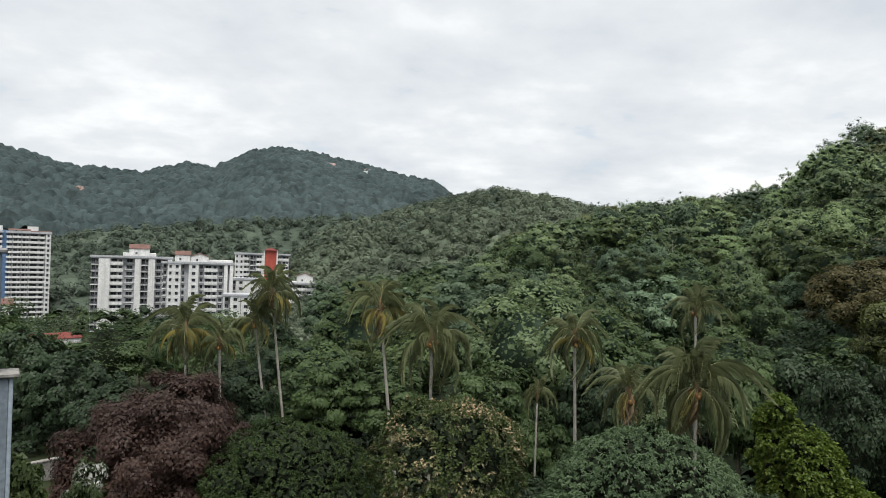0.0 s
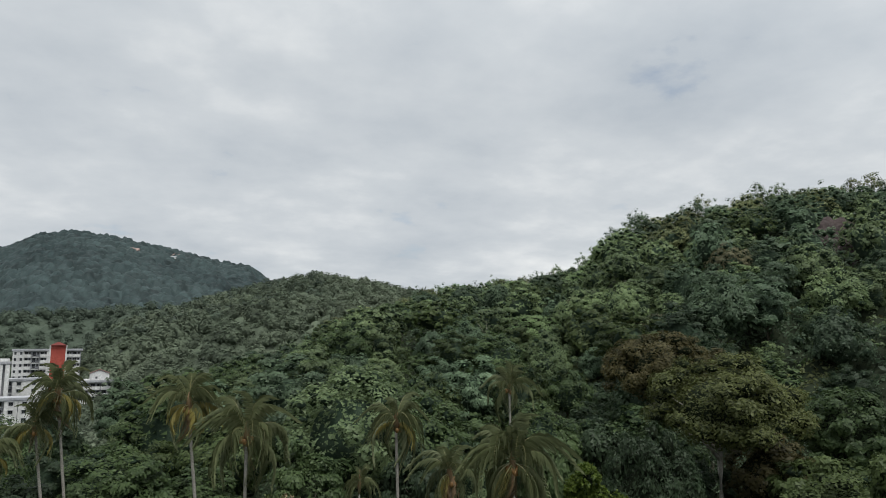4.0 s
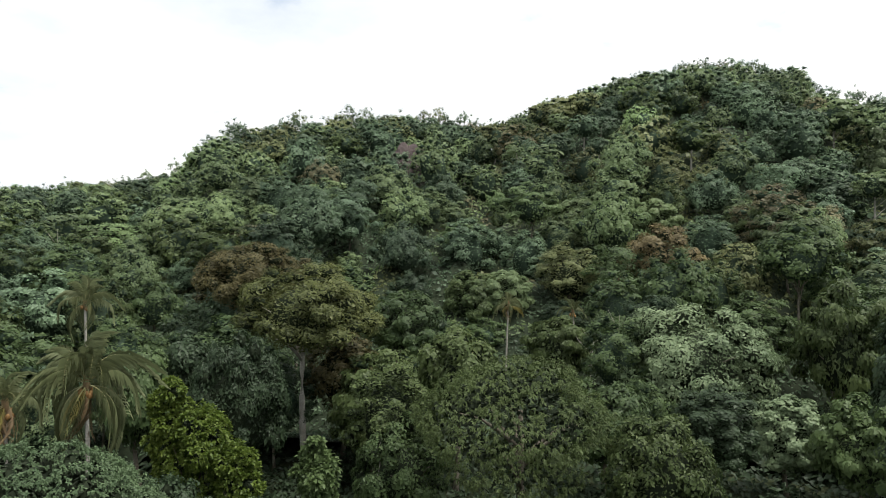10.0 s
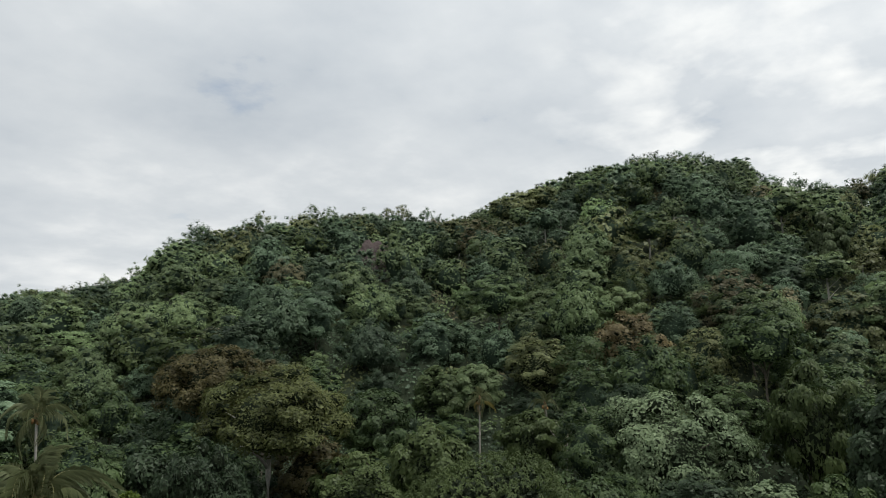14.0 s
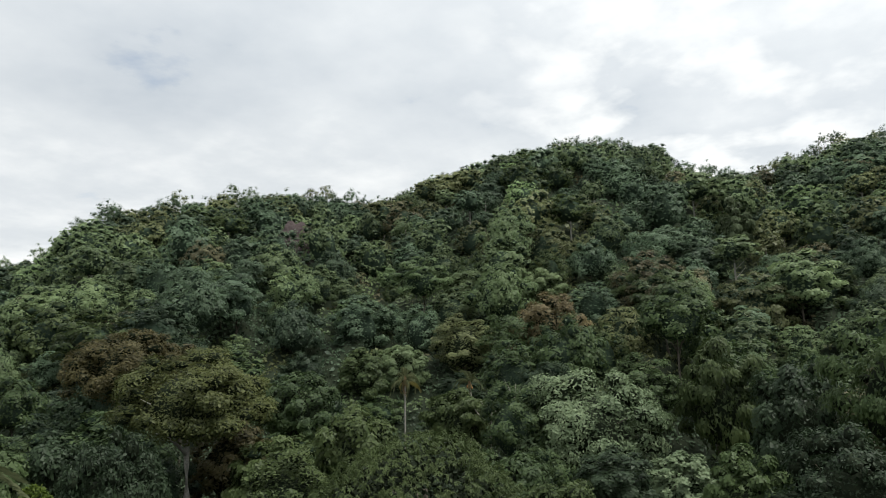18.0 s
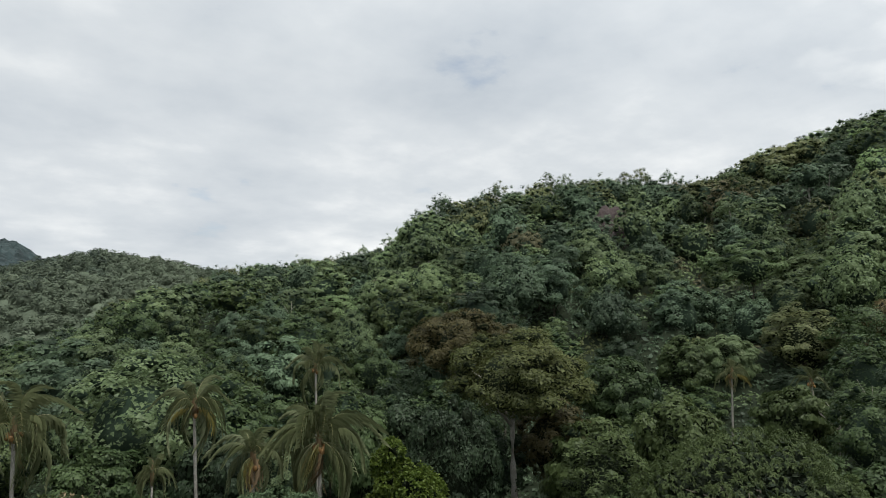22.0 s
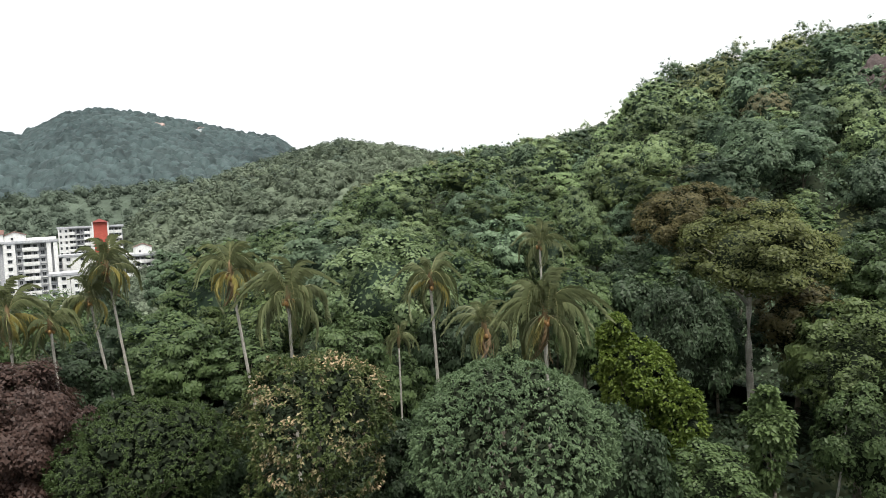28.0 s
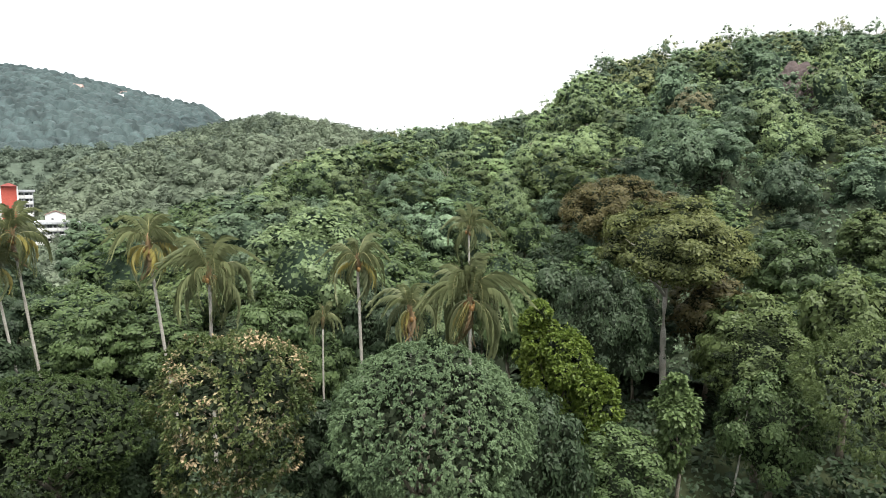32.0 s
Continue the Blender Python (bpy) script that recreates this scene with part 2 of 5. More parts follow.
LEAF = {
    "mid": leaf_mat("leaf_mid_green", (0.038, 0.064, 0.026), (0.100, 0.142, 0.058), deep=0.9),
    "dark": leaf_mat("leaf_dark_green", (0.028, 0.046, 0.024), (0.066, 0.100, 0.052)),
    "light": leaf_mat("leaf_light_green", (0.062, 0.100, 0.038), (0.135, 0.188, 0.076)),
    "olive": leaf_mat("leaf_olive", (0.048, 0.074, 0.027), (0.128, 0.168, 0.064)),
    "brown": leaf_mat("leaf_bronze", (0.048, 0.046, 0.020), (0.116, 0.102, 0.044), deep=0.95),
    "blue": leaf_mat("leaf_grey_green", (0.052, 0.086, 0.042), (0.150, 0.208, 0.110), deep=0.9),
    "silver": leaf_mat("leaf_silvery", (0.075, 0.112, 0.056), (0.205, 0.255, 0.150), deep=1.1),
    "lime": leaf_mat("leaf_lime", (0.060, 0.104, 0.018), (0.190, 0.245, 0.054)),
    "cream": leaf_mat("leaf_mixed_cream", (0.036, 0.056, 0.020), (0.098, 0.128, 0.044), (0.40, 0.30, 0.19), 0.56),
    "white": leaf_mat("leaf_with_white_blossom", (0.036, 0.056, 0.024), (0.098, 0.128, 0.054), (0.5, 0.5, 0.47), 0.62),
    "rain": leaf_mat("leaf_yellow_olive", (0.060, 0.076, 0.026), (0.156, 0.174, 0.064), deep=0.76),
    "purple": leaf_mat("leaf_dark_purple", (0.052, 0.033, 0.027), (0.116, 0.070, 0.056), fleck=0.6, deep=0.68),
    "fern": leaf_mat("leaf_fine_dark", (0.028, 0.048, 0.016), (0.074, 0.110, 0.036), fleck=0.6),
    "dry": leaf_mat("leaf_dry_brown", (0.090, 0.074, 0.038), (0.190, 0.156, 0.080), deep=1.1),
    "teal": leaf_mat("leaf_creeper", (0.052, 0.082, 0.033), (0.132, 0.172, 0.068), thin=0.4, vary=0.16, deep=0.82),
    # lighter, duller copies of the near leaves; hill light and haze in the colour
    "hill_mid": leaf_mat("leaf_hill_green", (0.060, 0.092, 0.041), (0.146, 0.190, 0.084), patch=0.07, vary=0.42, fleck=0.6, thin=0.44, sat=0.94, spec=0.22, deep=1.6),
    "hill_dark": leaf_mat("leaf_hill_deep_green_hazed", (0.037, 0.062, 0.037), (0.097, 0.140, 0.078), patch=0.07, vary=0.42, fleck=0.6, thin=0.44, sat=0.94, spec=0.22, deep=1.6),
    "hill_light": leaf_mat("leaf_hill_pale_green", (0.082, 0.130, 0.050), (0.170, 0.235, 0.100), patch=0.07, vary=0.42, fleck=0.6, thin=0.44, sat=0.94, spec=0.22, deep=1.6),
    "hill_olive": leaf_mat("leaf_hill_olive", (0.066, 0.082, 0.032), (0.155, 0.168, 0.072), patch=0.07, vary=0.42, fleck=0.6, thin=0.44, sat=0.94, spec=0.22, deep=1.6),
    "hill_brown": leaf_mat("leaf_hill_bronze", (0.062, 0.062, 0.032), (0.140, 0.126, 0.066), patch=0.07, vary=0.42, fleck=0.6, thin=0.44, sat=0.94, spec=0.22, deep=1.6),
    # haze over the distant woods is put into these greyer, bluer leaf colours
    "far": leaf_mat("leaf_distant_wood_hazed", (0.100, 0.128, 0.090), (0.162, 0.192, 0.132), patch=0.022, sat=1.0, vary=0.25, fleck=0.4, thin=0.3, spec=0.05, deep=1.0),
    "slope": leaf_mat("leaf_slope_wood_hazed", (0.078, 0.106, 0.080), (0.130, 0.160, 0.118), patch=0.016, sat=1.0, vary=0.25, fleck=0.4, thin=0.3, spec=0.05, deep=1.0),
    "farther": leaf_mat("leaf_mountain_wood_hazed", (0.032, 0.049, 0.051), (0.056, 0.079, 0.077), patch=0.009, vary=0.42, fleck=0.35, thin=0.15, sat=1.0, spec=0.08, deep=1.0),
}
PALM = leaf_mat("palm_frond_green", (0.066, 0.082, 0.038), (0.168, 0.184, 0.094), thin=0.35, deep=1.0)
PALM_YELLOW = leaf_mat("palm_frond_yellow", (0.16, 0.145, 0.045), (0.32, 0.275, 0.10), deep=1.0)
PALM_DRY = leaf_mat("palm_frond_dry", (0.15, 0.105, 0.060), (0.30, 0.215, 0.13), deep=1.0)
RIB = surface("frond_rib", (0.16, 0.16, 0.06), (0.26, 0.24, 0.11), 0.5, 2.0)
COCONUT = surface("coconut_husk", (0.20, 0.10, 0.03), (0.30, 0.17, 0.05), 0.6, 6.0)
# shade inside the crowns is put into these three dark colours
HEART = surface("crown_heart_shade_colour", (0.030, 0.048, 0.032), (0.060, 0.084, 0.056), 1.0, 0.8)
INNER = surface("twigs_and_leaves_shade_colour", (0.012, 0.018, 0.009), (0.025, 0.034, 0.017), 0.9, 0.8)
INNER_PURPLE = surface("purple_twigs_shade_colour", (0.018, 0.012, 0.010), (0.034, 0.022, 0.018), 0.9, 0.8)
BARK = surface("bark_grey_brown", (0.10, 0.085, 0.065), (0.20, 0.18, 0.145), 0.9, 1.5, bump=0.5, bump_scale=14)
BARK_PALE = surface("bark_pale_grey", (0.24, 0.225, 0.195), (0.40, 0.38, 0.34), 0.85, 1.2, bump=0.4, bump_scale=16)
# floor darkened so its colour holds the shade under the trees
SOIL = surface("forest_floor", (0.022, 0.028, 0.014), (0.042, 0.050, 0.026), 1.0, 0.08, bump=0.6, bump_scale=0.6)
ROCK = surface("red_brown_rock", (0.042, 0.033, 0.032), (0.078, 0.060, 0.057), 0.95, 0.25, bump=0.9, bump_scale=1.2, streak=(0.042, 0.033, 0.030))
SCAR = surface("bare_pink_earth", (0.24, 0.175, 0.155), (0.34, 0.26, 0.235), 0.95, 0.06)
WALL = surface("white_painted_concrete", (0.58, 0.58, 0.57), (0.70, 0.70, 0.69), 0.75, 0.15, streak=(0.42, 0.42, 0.41))
GREY = surface("grey_painted_concrete", (0.34, 0.35, 0.37), (0.46, 0.47, 0.49), 0.8, 0.2, streak=(0.26, 0.26, 0.27))
RED = surface("brick_red_paint", (0.33, 0.070, 0.052), (0.42, 0.105, 0.078), 0.8, 0.2, streak=(0.26, 0.06, 0.045))
BLUE = surface("blue_painted_shaft", (0.10, 0.17, 0.30), (0.14, 0.23, 0.38), 0.8, 0.2)
TILE = surface("brown_roof_tiles", (0.115, 0.066, 0.056), (0.180, 0.108, 0.092), 0.85, 0.5)
ROOF_RED = surface("red_roof_tiles", (0.13, 0.032, 0.028), (0.19, 0.052, 0.044), 0.75, 0.6)
GLASS = surface("dark_window_glass", (0.030, 0.034, 0.040), (0.060, 0.066, 0.074), 0.12, 0.3)
FRAME = surface("window_frame_metal", (0.20, 0.20, 0.21), (0.30, 0.30, 0.31), 0.5, 1.0)
RAIL = surface("balcony_rail_dark", (0.10, 0.10, 0.11), (0.17, 0.17, 0.18), 0.5, 1.0)
STEEL = surface("blue_grey_render", (0.125, 0.150, 0.175), (0.175, 0.205, 0.235), 0.85, 0.8)
CONCRETE = surface("weathered_concrete", (0.20, 0.19, 0.175), (0.32, 0.31, 0.29), 0.9, 0.7, bump=0.3, streak=(0.13, 0.125, 0.12))

# ---- shapes ----


def mesh_from(name, verts, tris, mats, index=None, smooth=False, tone=None):
    """A mesh from arrays of corners and triangles."""
    me = bpy.data.meshes.new(name)
    v, f = np.asarray(verts, np.float32), np.asarray(tris, np.int32)
    me.vertices.add(len(v))
    me.vertices.foreach_set("co", v.ravel())
    me.loops.add(f.size)
    me.loops.foreach_set("vertex_index", f.ravel())
    me.polygons.add(len(f))
    me.polygons.foreach_set("loop_start", np.arange(0, f.size, 3, dtype=np.int32))
    for m in mats:
        me.materials.append(m)
    if index is not None:
        me.polygons.foreach_set("material_index", np.asarray(index, np.int32))
    if smooth:
        me.polygons.foreach_set("use_smooth", np.ones(len(f), bool))
    if tone is not None:
        me.attributes.new("tone", "FLOAT", "POINT").data.foreach_set("value", np.asarray(tone, np.float32))
    me.update(calc_edges=True)
    return me


def part(name, bm, mat, parent, label=""):
    """One bmesh, or one ready mesh, as ONE object under a thing or a part."""
    if isinstance(bm, bpy.types.Mesh):
        me = bm
    else:
        me = bpy.data.meshes.new(name)
        bm.to_mesh(me)
        bm.free()
        me.materials.append(mat)
    ob = new(name, me)
    ob.parent = parent
    return tagged(ob, label) if label else ob


def box(sx, sy, sz, at=(0, 0, 0), bm=None, bevel=0.0):
    """A box whose middle of the foot stands at the place given."""
    bm = bm or bmesh.new()
    made = bmesh.ops.create_cube(bm, size=1, matrix=Matrix.Translation((at[0], at[1], at[2] + sz / 2)) @ Matrix.Diagonal((sx, sy, sz, 1)))
    if bevel:
        edges = list({e for v in made["verts"] for e in v.link_edges})
        bmesh.ops.bevel(bm, geom=edges, offset=bevel, segments=1, affect="EDGES")
    return bm


def tube(points, radii, sides=7, bm=None):
    """A round limb along points, with a radius at each."""
    bm = bm or bmesh.new()
    rings = []
    for i, (p, r) in enumerate(zip(points, radii)):
        a, b = Vector(points[max(i - 1, 0)]), Vector(points[min(i + 1, len(points) - 1)])
        q = (b - a).to_track_quat("Z", "Y")
        rings.append([bm.verts.new(Vector(p) + q @ Vector((r * math.cos(k * math.tau / sides), r * math.sin(k * math.tau / sides), 0))) for k in range(sides)])
    for lo, hi in zip(rings[:-1], rings[1:]):
        for k in range(sides):
            bm.faces.new((lo[k], lo[(k + 1) % sides], hi[(k + 1) % sides], hi[k]))
    bm.faces.new(rings[0][::-1])
    bm.faces.new(rings[-1])
    for f in bm.faces:
        f.smooth = True
    return bm


def ball_arrays(level):
    bm = bmesh.new()
    bmesh.ops.create_icosphere(bm, subdivisions=level, radius=1)
    bm.verts.ensure_lookup_table()
    v = np.array([x.co for x in bm.verts])
    f = np.array([[x.index for x in y.verts] for y in bm.faces])
    bm.free()
    return v, f


BALL1, BALL2 = ball_arrays(1), ball_arrays(2)
EIGHT = np.vstack([np.eye(3), -np.eye(3)]), np.array([(0, 1, 2), (1, 3, 2), (3, 4, 2), (4, 0, 2), (1, 0, 5), (3, 1, 5), (4, 3, 5), (0, 4, 5)])


def unit(v):
    return v / np.maximum(np.linalg.norm(v, axis=-1, keepdims=True), 1e-9)


def lobes(rng, width, height, count, flat=0.62, even=False):
    """Boughs that make up a crown: middles and half axes, about a crown that stands on z = 0."""
    d = unit(rng.normal(size=(count, 3)))
    d[:, 2] = np.where(rng.uniform(size=count) < 0.72, np.abs(d[:, 2]), d[:, 2])
    d = unit(d)
    k = rng.uniform(0.64, 0.72, (count, 1)) if even else rng.uniform(0.46, 0.70, (count, 1))
    c = d * k * np.array([width / 2, width / 2, height / 2]) + np.array([0, 0, height * 0.5])
    r = (rng.uniform(0.22, 0.30, (count, 1)) if even else rng.uniform(0.24, 0.42, (count, 1))) * width / 2 * np.array([1, 1, flat * min(height / width * 1.15, 1.5)])
    c = np.vstack([c, [[0, 0, height * 0.5]]])
    r = np.vstack([r, [[width * 0.27, width * 0.27, height * 0.32]] if not even else [[width * 0.36, width * 0.36, height * 0.36]]])
    return c, r


def leaves(rng, c, r, count, size, wide=0.45, up=0.55, loose=0.26, droop=0.25, inner=0.88, tuft=13):
    """Leaves in tufts over the outside of the boughs, four corners each, folded along the rib."""
    groups = max(count // tuft, 1)
    w = (r[:, 0] * r[:, 2]) ** 0.9
    i = rng.choice(len(c), groups, p=w / w.sum())
    d = unit(rng.normal(size=(groups, 3)) + np.array([0, 0, 0.12]))
    p = c[i] + r[i] * d * rng.uniform(inner, 1.08, (groups, 1))
    keep = np.ones(groups, bool)
    for k in range(len(c)):
        keep &= (k == i) | ((((p - c[k]) / r[k]) ** 2).sum(1) > 0.74)
    p, d = p[keep], d[keep]
    middle = (c * r[:, :1] ** 2).sum(0) / (r[:, 0] ** 2).sum()
    d = unit(d + unit(p - middle) * 0.6)
    p, d = np.repeat(p, tuft, 0), np.repeat(d, tuft, 0)
    m = len(p)
    axis = unit(d + np.array([0, 0, up]))
    out = unit(axis + rng.normal(size=(m, 3)) * 0.8)
    L = size * rng.uniform(0.65, 1.25, (m, 1))
    p = p + out * L * rng.uniform(0.35, 1.0, (m, 1)) - np.array([0, 0, 1]) * L * droop * 0.5
    t = unit(out - np.array([0, 0, droop]) + rng.normal(size=(m, 3)) * 0.2)
    n = unit(axis + rng.normal(size=(m, 3)) * loose)
    s = unit(np.cross(n, t))
    n = np.cross(t, s)
    W = L * wide * rng.uniform(0.8, 1.2, (m, 1))
    v = np.empty((m, 4, 3))
    v[:, 0], v[:, 2] = p - t * L * 0.5, p + t * L * 0.5 - np.array([0, 0, 1]) * L * 0.15
    v[:, 1], v[:, 3] = p + s * W * 0.5 + n * W * 0.12, p - s * W * 0.5 + n * W * 0.12
    q = np.arange(m)[:, None] * 4
    f = np.stack([q + np.array([[0, 1, 2]]), q + np.array([[0, 2, 3]])], 1).reshape(-1, 3)
    return v.reshape(-1, 3), f


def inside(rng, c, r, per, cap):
    """Leaves and twigs within the boughs, every way round, that stop one seeing through; their dark colour holds the
    shade.
    """
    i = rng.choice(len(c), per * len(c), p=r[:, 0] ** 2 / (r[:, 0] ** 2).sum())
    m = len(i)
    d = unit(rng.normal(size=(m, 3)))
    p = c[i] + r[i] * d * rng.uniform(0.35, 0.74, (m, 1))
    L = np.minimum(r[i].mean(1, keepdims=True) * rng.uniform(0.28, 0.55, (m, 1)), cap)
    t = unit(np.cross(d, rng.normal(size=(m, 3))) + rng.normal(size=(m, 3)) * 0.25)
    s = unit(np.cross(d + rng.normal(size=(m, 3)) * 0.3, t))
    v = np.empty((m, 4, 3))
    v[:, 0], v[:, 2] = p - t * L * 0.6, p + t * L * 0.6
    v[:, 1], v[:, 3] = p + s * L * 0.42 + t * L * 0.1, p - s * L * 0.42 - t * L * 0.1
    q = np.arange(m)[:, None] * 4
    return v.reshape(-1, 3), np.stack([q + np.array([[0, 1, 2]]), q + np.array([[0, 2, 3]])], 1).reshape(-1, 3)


def crown_arrays(rng, width, height, boughs, count, size, per=34, even=False, cap=0.32, **more):
    c, r = lobes(rng, width, height, boughs, even=even)
    lv, lf = leaves(rng, c, r, count, size, **more)
    cv, cf = inside(rng, c, r, per, cap)
    return np.vstack([lv, cv]), np.vstack([lf, cf + len(lv)]), np.r_[np.zeros(len(lf), int), np.ones(len(cf), int)]


def wood_crown(rng, form, count, size, four=False, clumps=1.0):
    """A forest crown one metre wide on z = 0: many small leafy clumps on an uneven outline round a shaded heart. Gives its arrays and its height."""
    high, number, reach, lump = {"dome": (0.86, 34, 0.20, (0.085, 0.15)), "oval": (1.30, 40, 0.16, (0.085, 0.14)), "tiers": (0.80, 30, 0.30, (0.09, 0.16)), "open": (1.0, 22, 0.30, (0.10, 0.17)), "draped": (1.15, 46, 0.12, (0.09, 0.13))}[form]
    high *= rng.uniform(0.88, 1.15)
    number, lump = int(number * clumps), (lump[0] * clumps ** -0.4, lump[1] * clumps ** -0.4)
    i = np.arange(number) + rng.uniform(0.2, 0.8, number)
    z = 1 - 1.42 * i / number
    a = i * 2.39996 + rng.normal(size=number) * 0.35
    q = np.sqrt(np.maximum(1 - z * z, 0.02))
    d = np.stack([q * np.cos(a), q * np.sin(a), z], 1)
    # the outline swells and falls back from side to side
    swell = 1 + reach * np.array([noise.noise(Vector(x) * 1.7 + Vector((rng.integers(90), 0, 0))) for x in d]) + rng.normal(size=number) * reach * 0.4
    rad = rng.uniform(*lump, number)
    if form == "tiers":
        d[:, 2] = np.round(d[:, 2] * 3 + rng.uniform(-0.2, 0.2, number)) / 3
    core = np.array([0, 0, high * 0.45])
    c = d * (np.array([0.42, 0.42, high * 0.46]) * np.clip(swell, 0.55, 1.3)[:, None]) + core
    if form == "open":
        c = np.where(rng.uniform(size=(number, 1)) < 0.3, core + (c - core) * 0.6, c)
    r = np.stack([rad, rad, rad * (0.5 if form == "tiers" else 0.78)], 1)
    b = rng.choice(number, count, p=rad ** 2 / (rad ** 2).sum())
    out = unit(c[b] - core) * 0.55 + np.array([0, 0, 0.35])
    e = unit(rng.normal(size=(count, 3)) + out * 1.1)
    p = c[b] + r[b] * e * rng.uniform(0.35 if form == "open" else 0.55, 1.35 if form == "open" else 1.12, (count, 1))
    # thinner leaves deeper in
    deep = rng.uniform(size=(count, 1)) < 0.22
    e = np.where(deep, unit(rng.normal(size=(count, 3)) + np.array([0, 0, 0.4])), e)
    p = np.where(deep, core + e * np.array([0.33, 0.33, high * 0.37]) * rng.uniform(0.85, 1.1, (count, 1)), p)
    n = unit(e * 0.8 + out + rng.normal(size=(count, 3)) * (0.42 if four else 0.32))
    t = unit(np.cross(n, rng.normal(size=(count, 3))))
    s = np.cross(n, t)
    ln = size * np.exp(rng.normal(0, 0.3, (count, 1)))
    if four:
        v = np.stack([p - t * ln * 0.55, p + s * ln * 0.3 + n * ln * 0.06, p + t * ln * 0.55 - n * ln * 0.12, p - s * ln * 0.3 + n * ln * 0.06], 1).reshape(-1, 3)
        k = np.arange(count)[:, None] * 4
        f = np.stack([k + np.array([[0, 1, 2]]), k + np.array([[0, 2, 3]])], 1).reshape(-1, 3)
    else:
        v = np.stack([p - t * ln * 0.5 + s * ln * 0.45, p - t * ln * 0.5 - s * ln * 0.45, p + t * ln * 0.62], 1).reshape(-1, 3)
        f = np.arange(count * 3).reshape(-1, 3)
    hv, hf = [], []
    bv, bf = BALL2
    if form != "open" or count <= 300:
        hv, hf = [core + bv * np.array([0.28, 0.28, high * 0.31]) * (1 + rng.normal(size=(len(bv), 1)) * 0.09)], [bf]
    # dark heart of every clump, its shade put into the material
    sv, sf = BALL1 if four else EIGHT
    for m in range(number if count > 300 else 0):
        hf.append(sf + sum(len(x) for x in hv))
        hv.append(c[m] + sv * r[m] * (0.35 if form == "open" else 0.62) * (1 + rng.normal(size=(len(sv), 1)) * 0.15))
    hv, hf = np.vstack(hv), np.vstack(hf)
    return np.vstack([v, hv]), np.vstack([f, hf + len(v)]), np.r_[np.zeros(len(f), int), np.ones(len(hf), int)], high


def polar(az, r, z=0.0):
    """A place by its bearing from the eye (degrees, clockwise from north), its distance and its height over the eye."""
    return Vector((r * math.sin(radians(az)), r * math.cos(radians(az)), EYE + z))


# ---- the lie of the land: a valley floor, a near hill, a spur behind it and the mountain ----
# bearing, height of the wooded skyline in degrees, distance of the crest
NEAR_HILL = np.array([(-40, -9, 110), (-14, -8.5, 110), (-9, -5.6, 130), (-4, -3.2, 150), (2, -1.0, 165), (6, 0.9, 185), (10, 2.3, 210), (13, 3.2, 230), (17, 3.9, 240), (23, 4.6, 245),
                      (27.3, 5.7, 235), (29, 7.7, 215), (31, 8.9, 210), (37, 9.9, 215), (42, 10.7, 220), (48.5, 10.7, 225), (52, 9.9, 230), (58, 12.1, 232), (64.5, 13.9, 236), (70, 14.4, 240),
                      (76, 13.2, 245), (79.5, 10.6, 265), (84.5, 10.4, 275), (89, 12.0, 265), (94, 11.6, 260), (105, 10, 250), (125, 5, 230), (150, -8, 150)])
SPUR = np.array([(-60, -14, 420), (-24, -11, 420), (-16, -5, 440), (-10, 0.8, 470), (-4, 2.7, 490), (0.7, 4.0, 500), (4.4, 4.9, 500), (8.2, 4.5, 500), (13, 3.5, 490), (20, 2.0, 470), (40, -3, 420)])
MOUNTAIN = np.array([(-80, 3.5, 900), (-50, 5.0, 950), (-33.5, 5.7, 1000), (-29, 4.7, 980), (-24.4, 4.6, 980), (-21.1, 5.6, 1000), (-19, 5.3, 1010), (-16, 7.0, 1030), (-13.9, 7.3, 1040),
                     (-11, 7.05, 1040), (-7.7, 6.5, 1030), (-4.3, 5.8, 1020), (-0.9, 5.3, 1010), (0.7, 4.1, 1000), (5, 2.5, 980), (20, 0, 900), (60, -3, 800)])
SHOULDER = np.array([(-60, -2, 600), (-40, -1.6, 600), (-33, -1.0, 600), (-25, 0.3, 600), (-18, 1.1, 600), (-10, 1.9, 600), (-4, 2.2, 600), (0, 1.4, 600), (6, -3, 600), (20, -6, 600)])


def ease(lo, hi, x):
    s = np.clip((x - lo) / (hi - lo), 0, 1)
    return s * s * (3 - 2 * s)


def land(x, y):
    """Height of the ground over the eye at places x, y (arrays)."""
    r, a = np.hypot(x, y), np.degrees(np.arctan2(x, y))
    base = -20 - 30 * ease(60, 330, r) * ease(12, -8, a) - 1.5 * np.sin(x * 0.05) * np.sin(y * 0.043) * ease(20, 90, r)
    z = base
    for ridge, foot, trees, bend in ((NEAR_HILL, 72, 11.0, 0.5), (SPUR, 270, 8.0, 0.4), (SHOULDER, 425, 8.0, 0.4), (MOUNTAIN, 430, 8.0, 0.3)):
        el, rc = np.interp(a, ridge[:, 0], ridge[:, 1]), np.interp(a, ridge[:, 0], ridge[:, 2])
        top = rc * np.tan(np.radians(el)) - trees
        s = np.clip((r - foot) / (rc - foot), 0, 1)
        up = base + (top - base) * ((1 - bend) * s + bend * s * s * (3 - 2 * s))
        over = top - (r - rc) * 0.30
        z = np.maximum(z, np.where(r < rc, up, np.maximum(over, base)))
    return z


def ground_z(x, y):
    return EYE + float(land(np.array([x]), np.array([y]))[0])


def on_slope(az, el, over, near, far):
    """The distance at which something standing so high over the slope shows at that height in degrees."""
    best = min(np.linspace(near, far, 240), key=lambda r: abs((ground_z(*polar(az, r).xy) - EYE + over) / r - math.tan(radians(el))))
    return float(best)


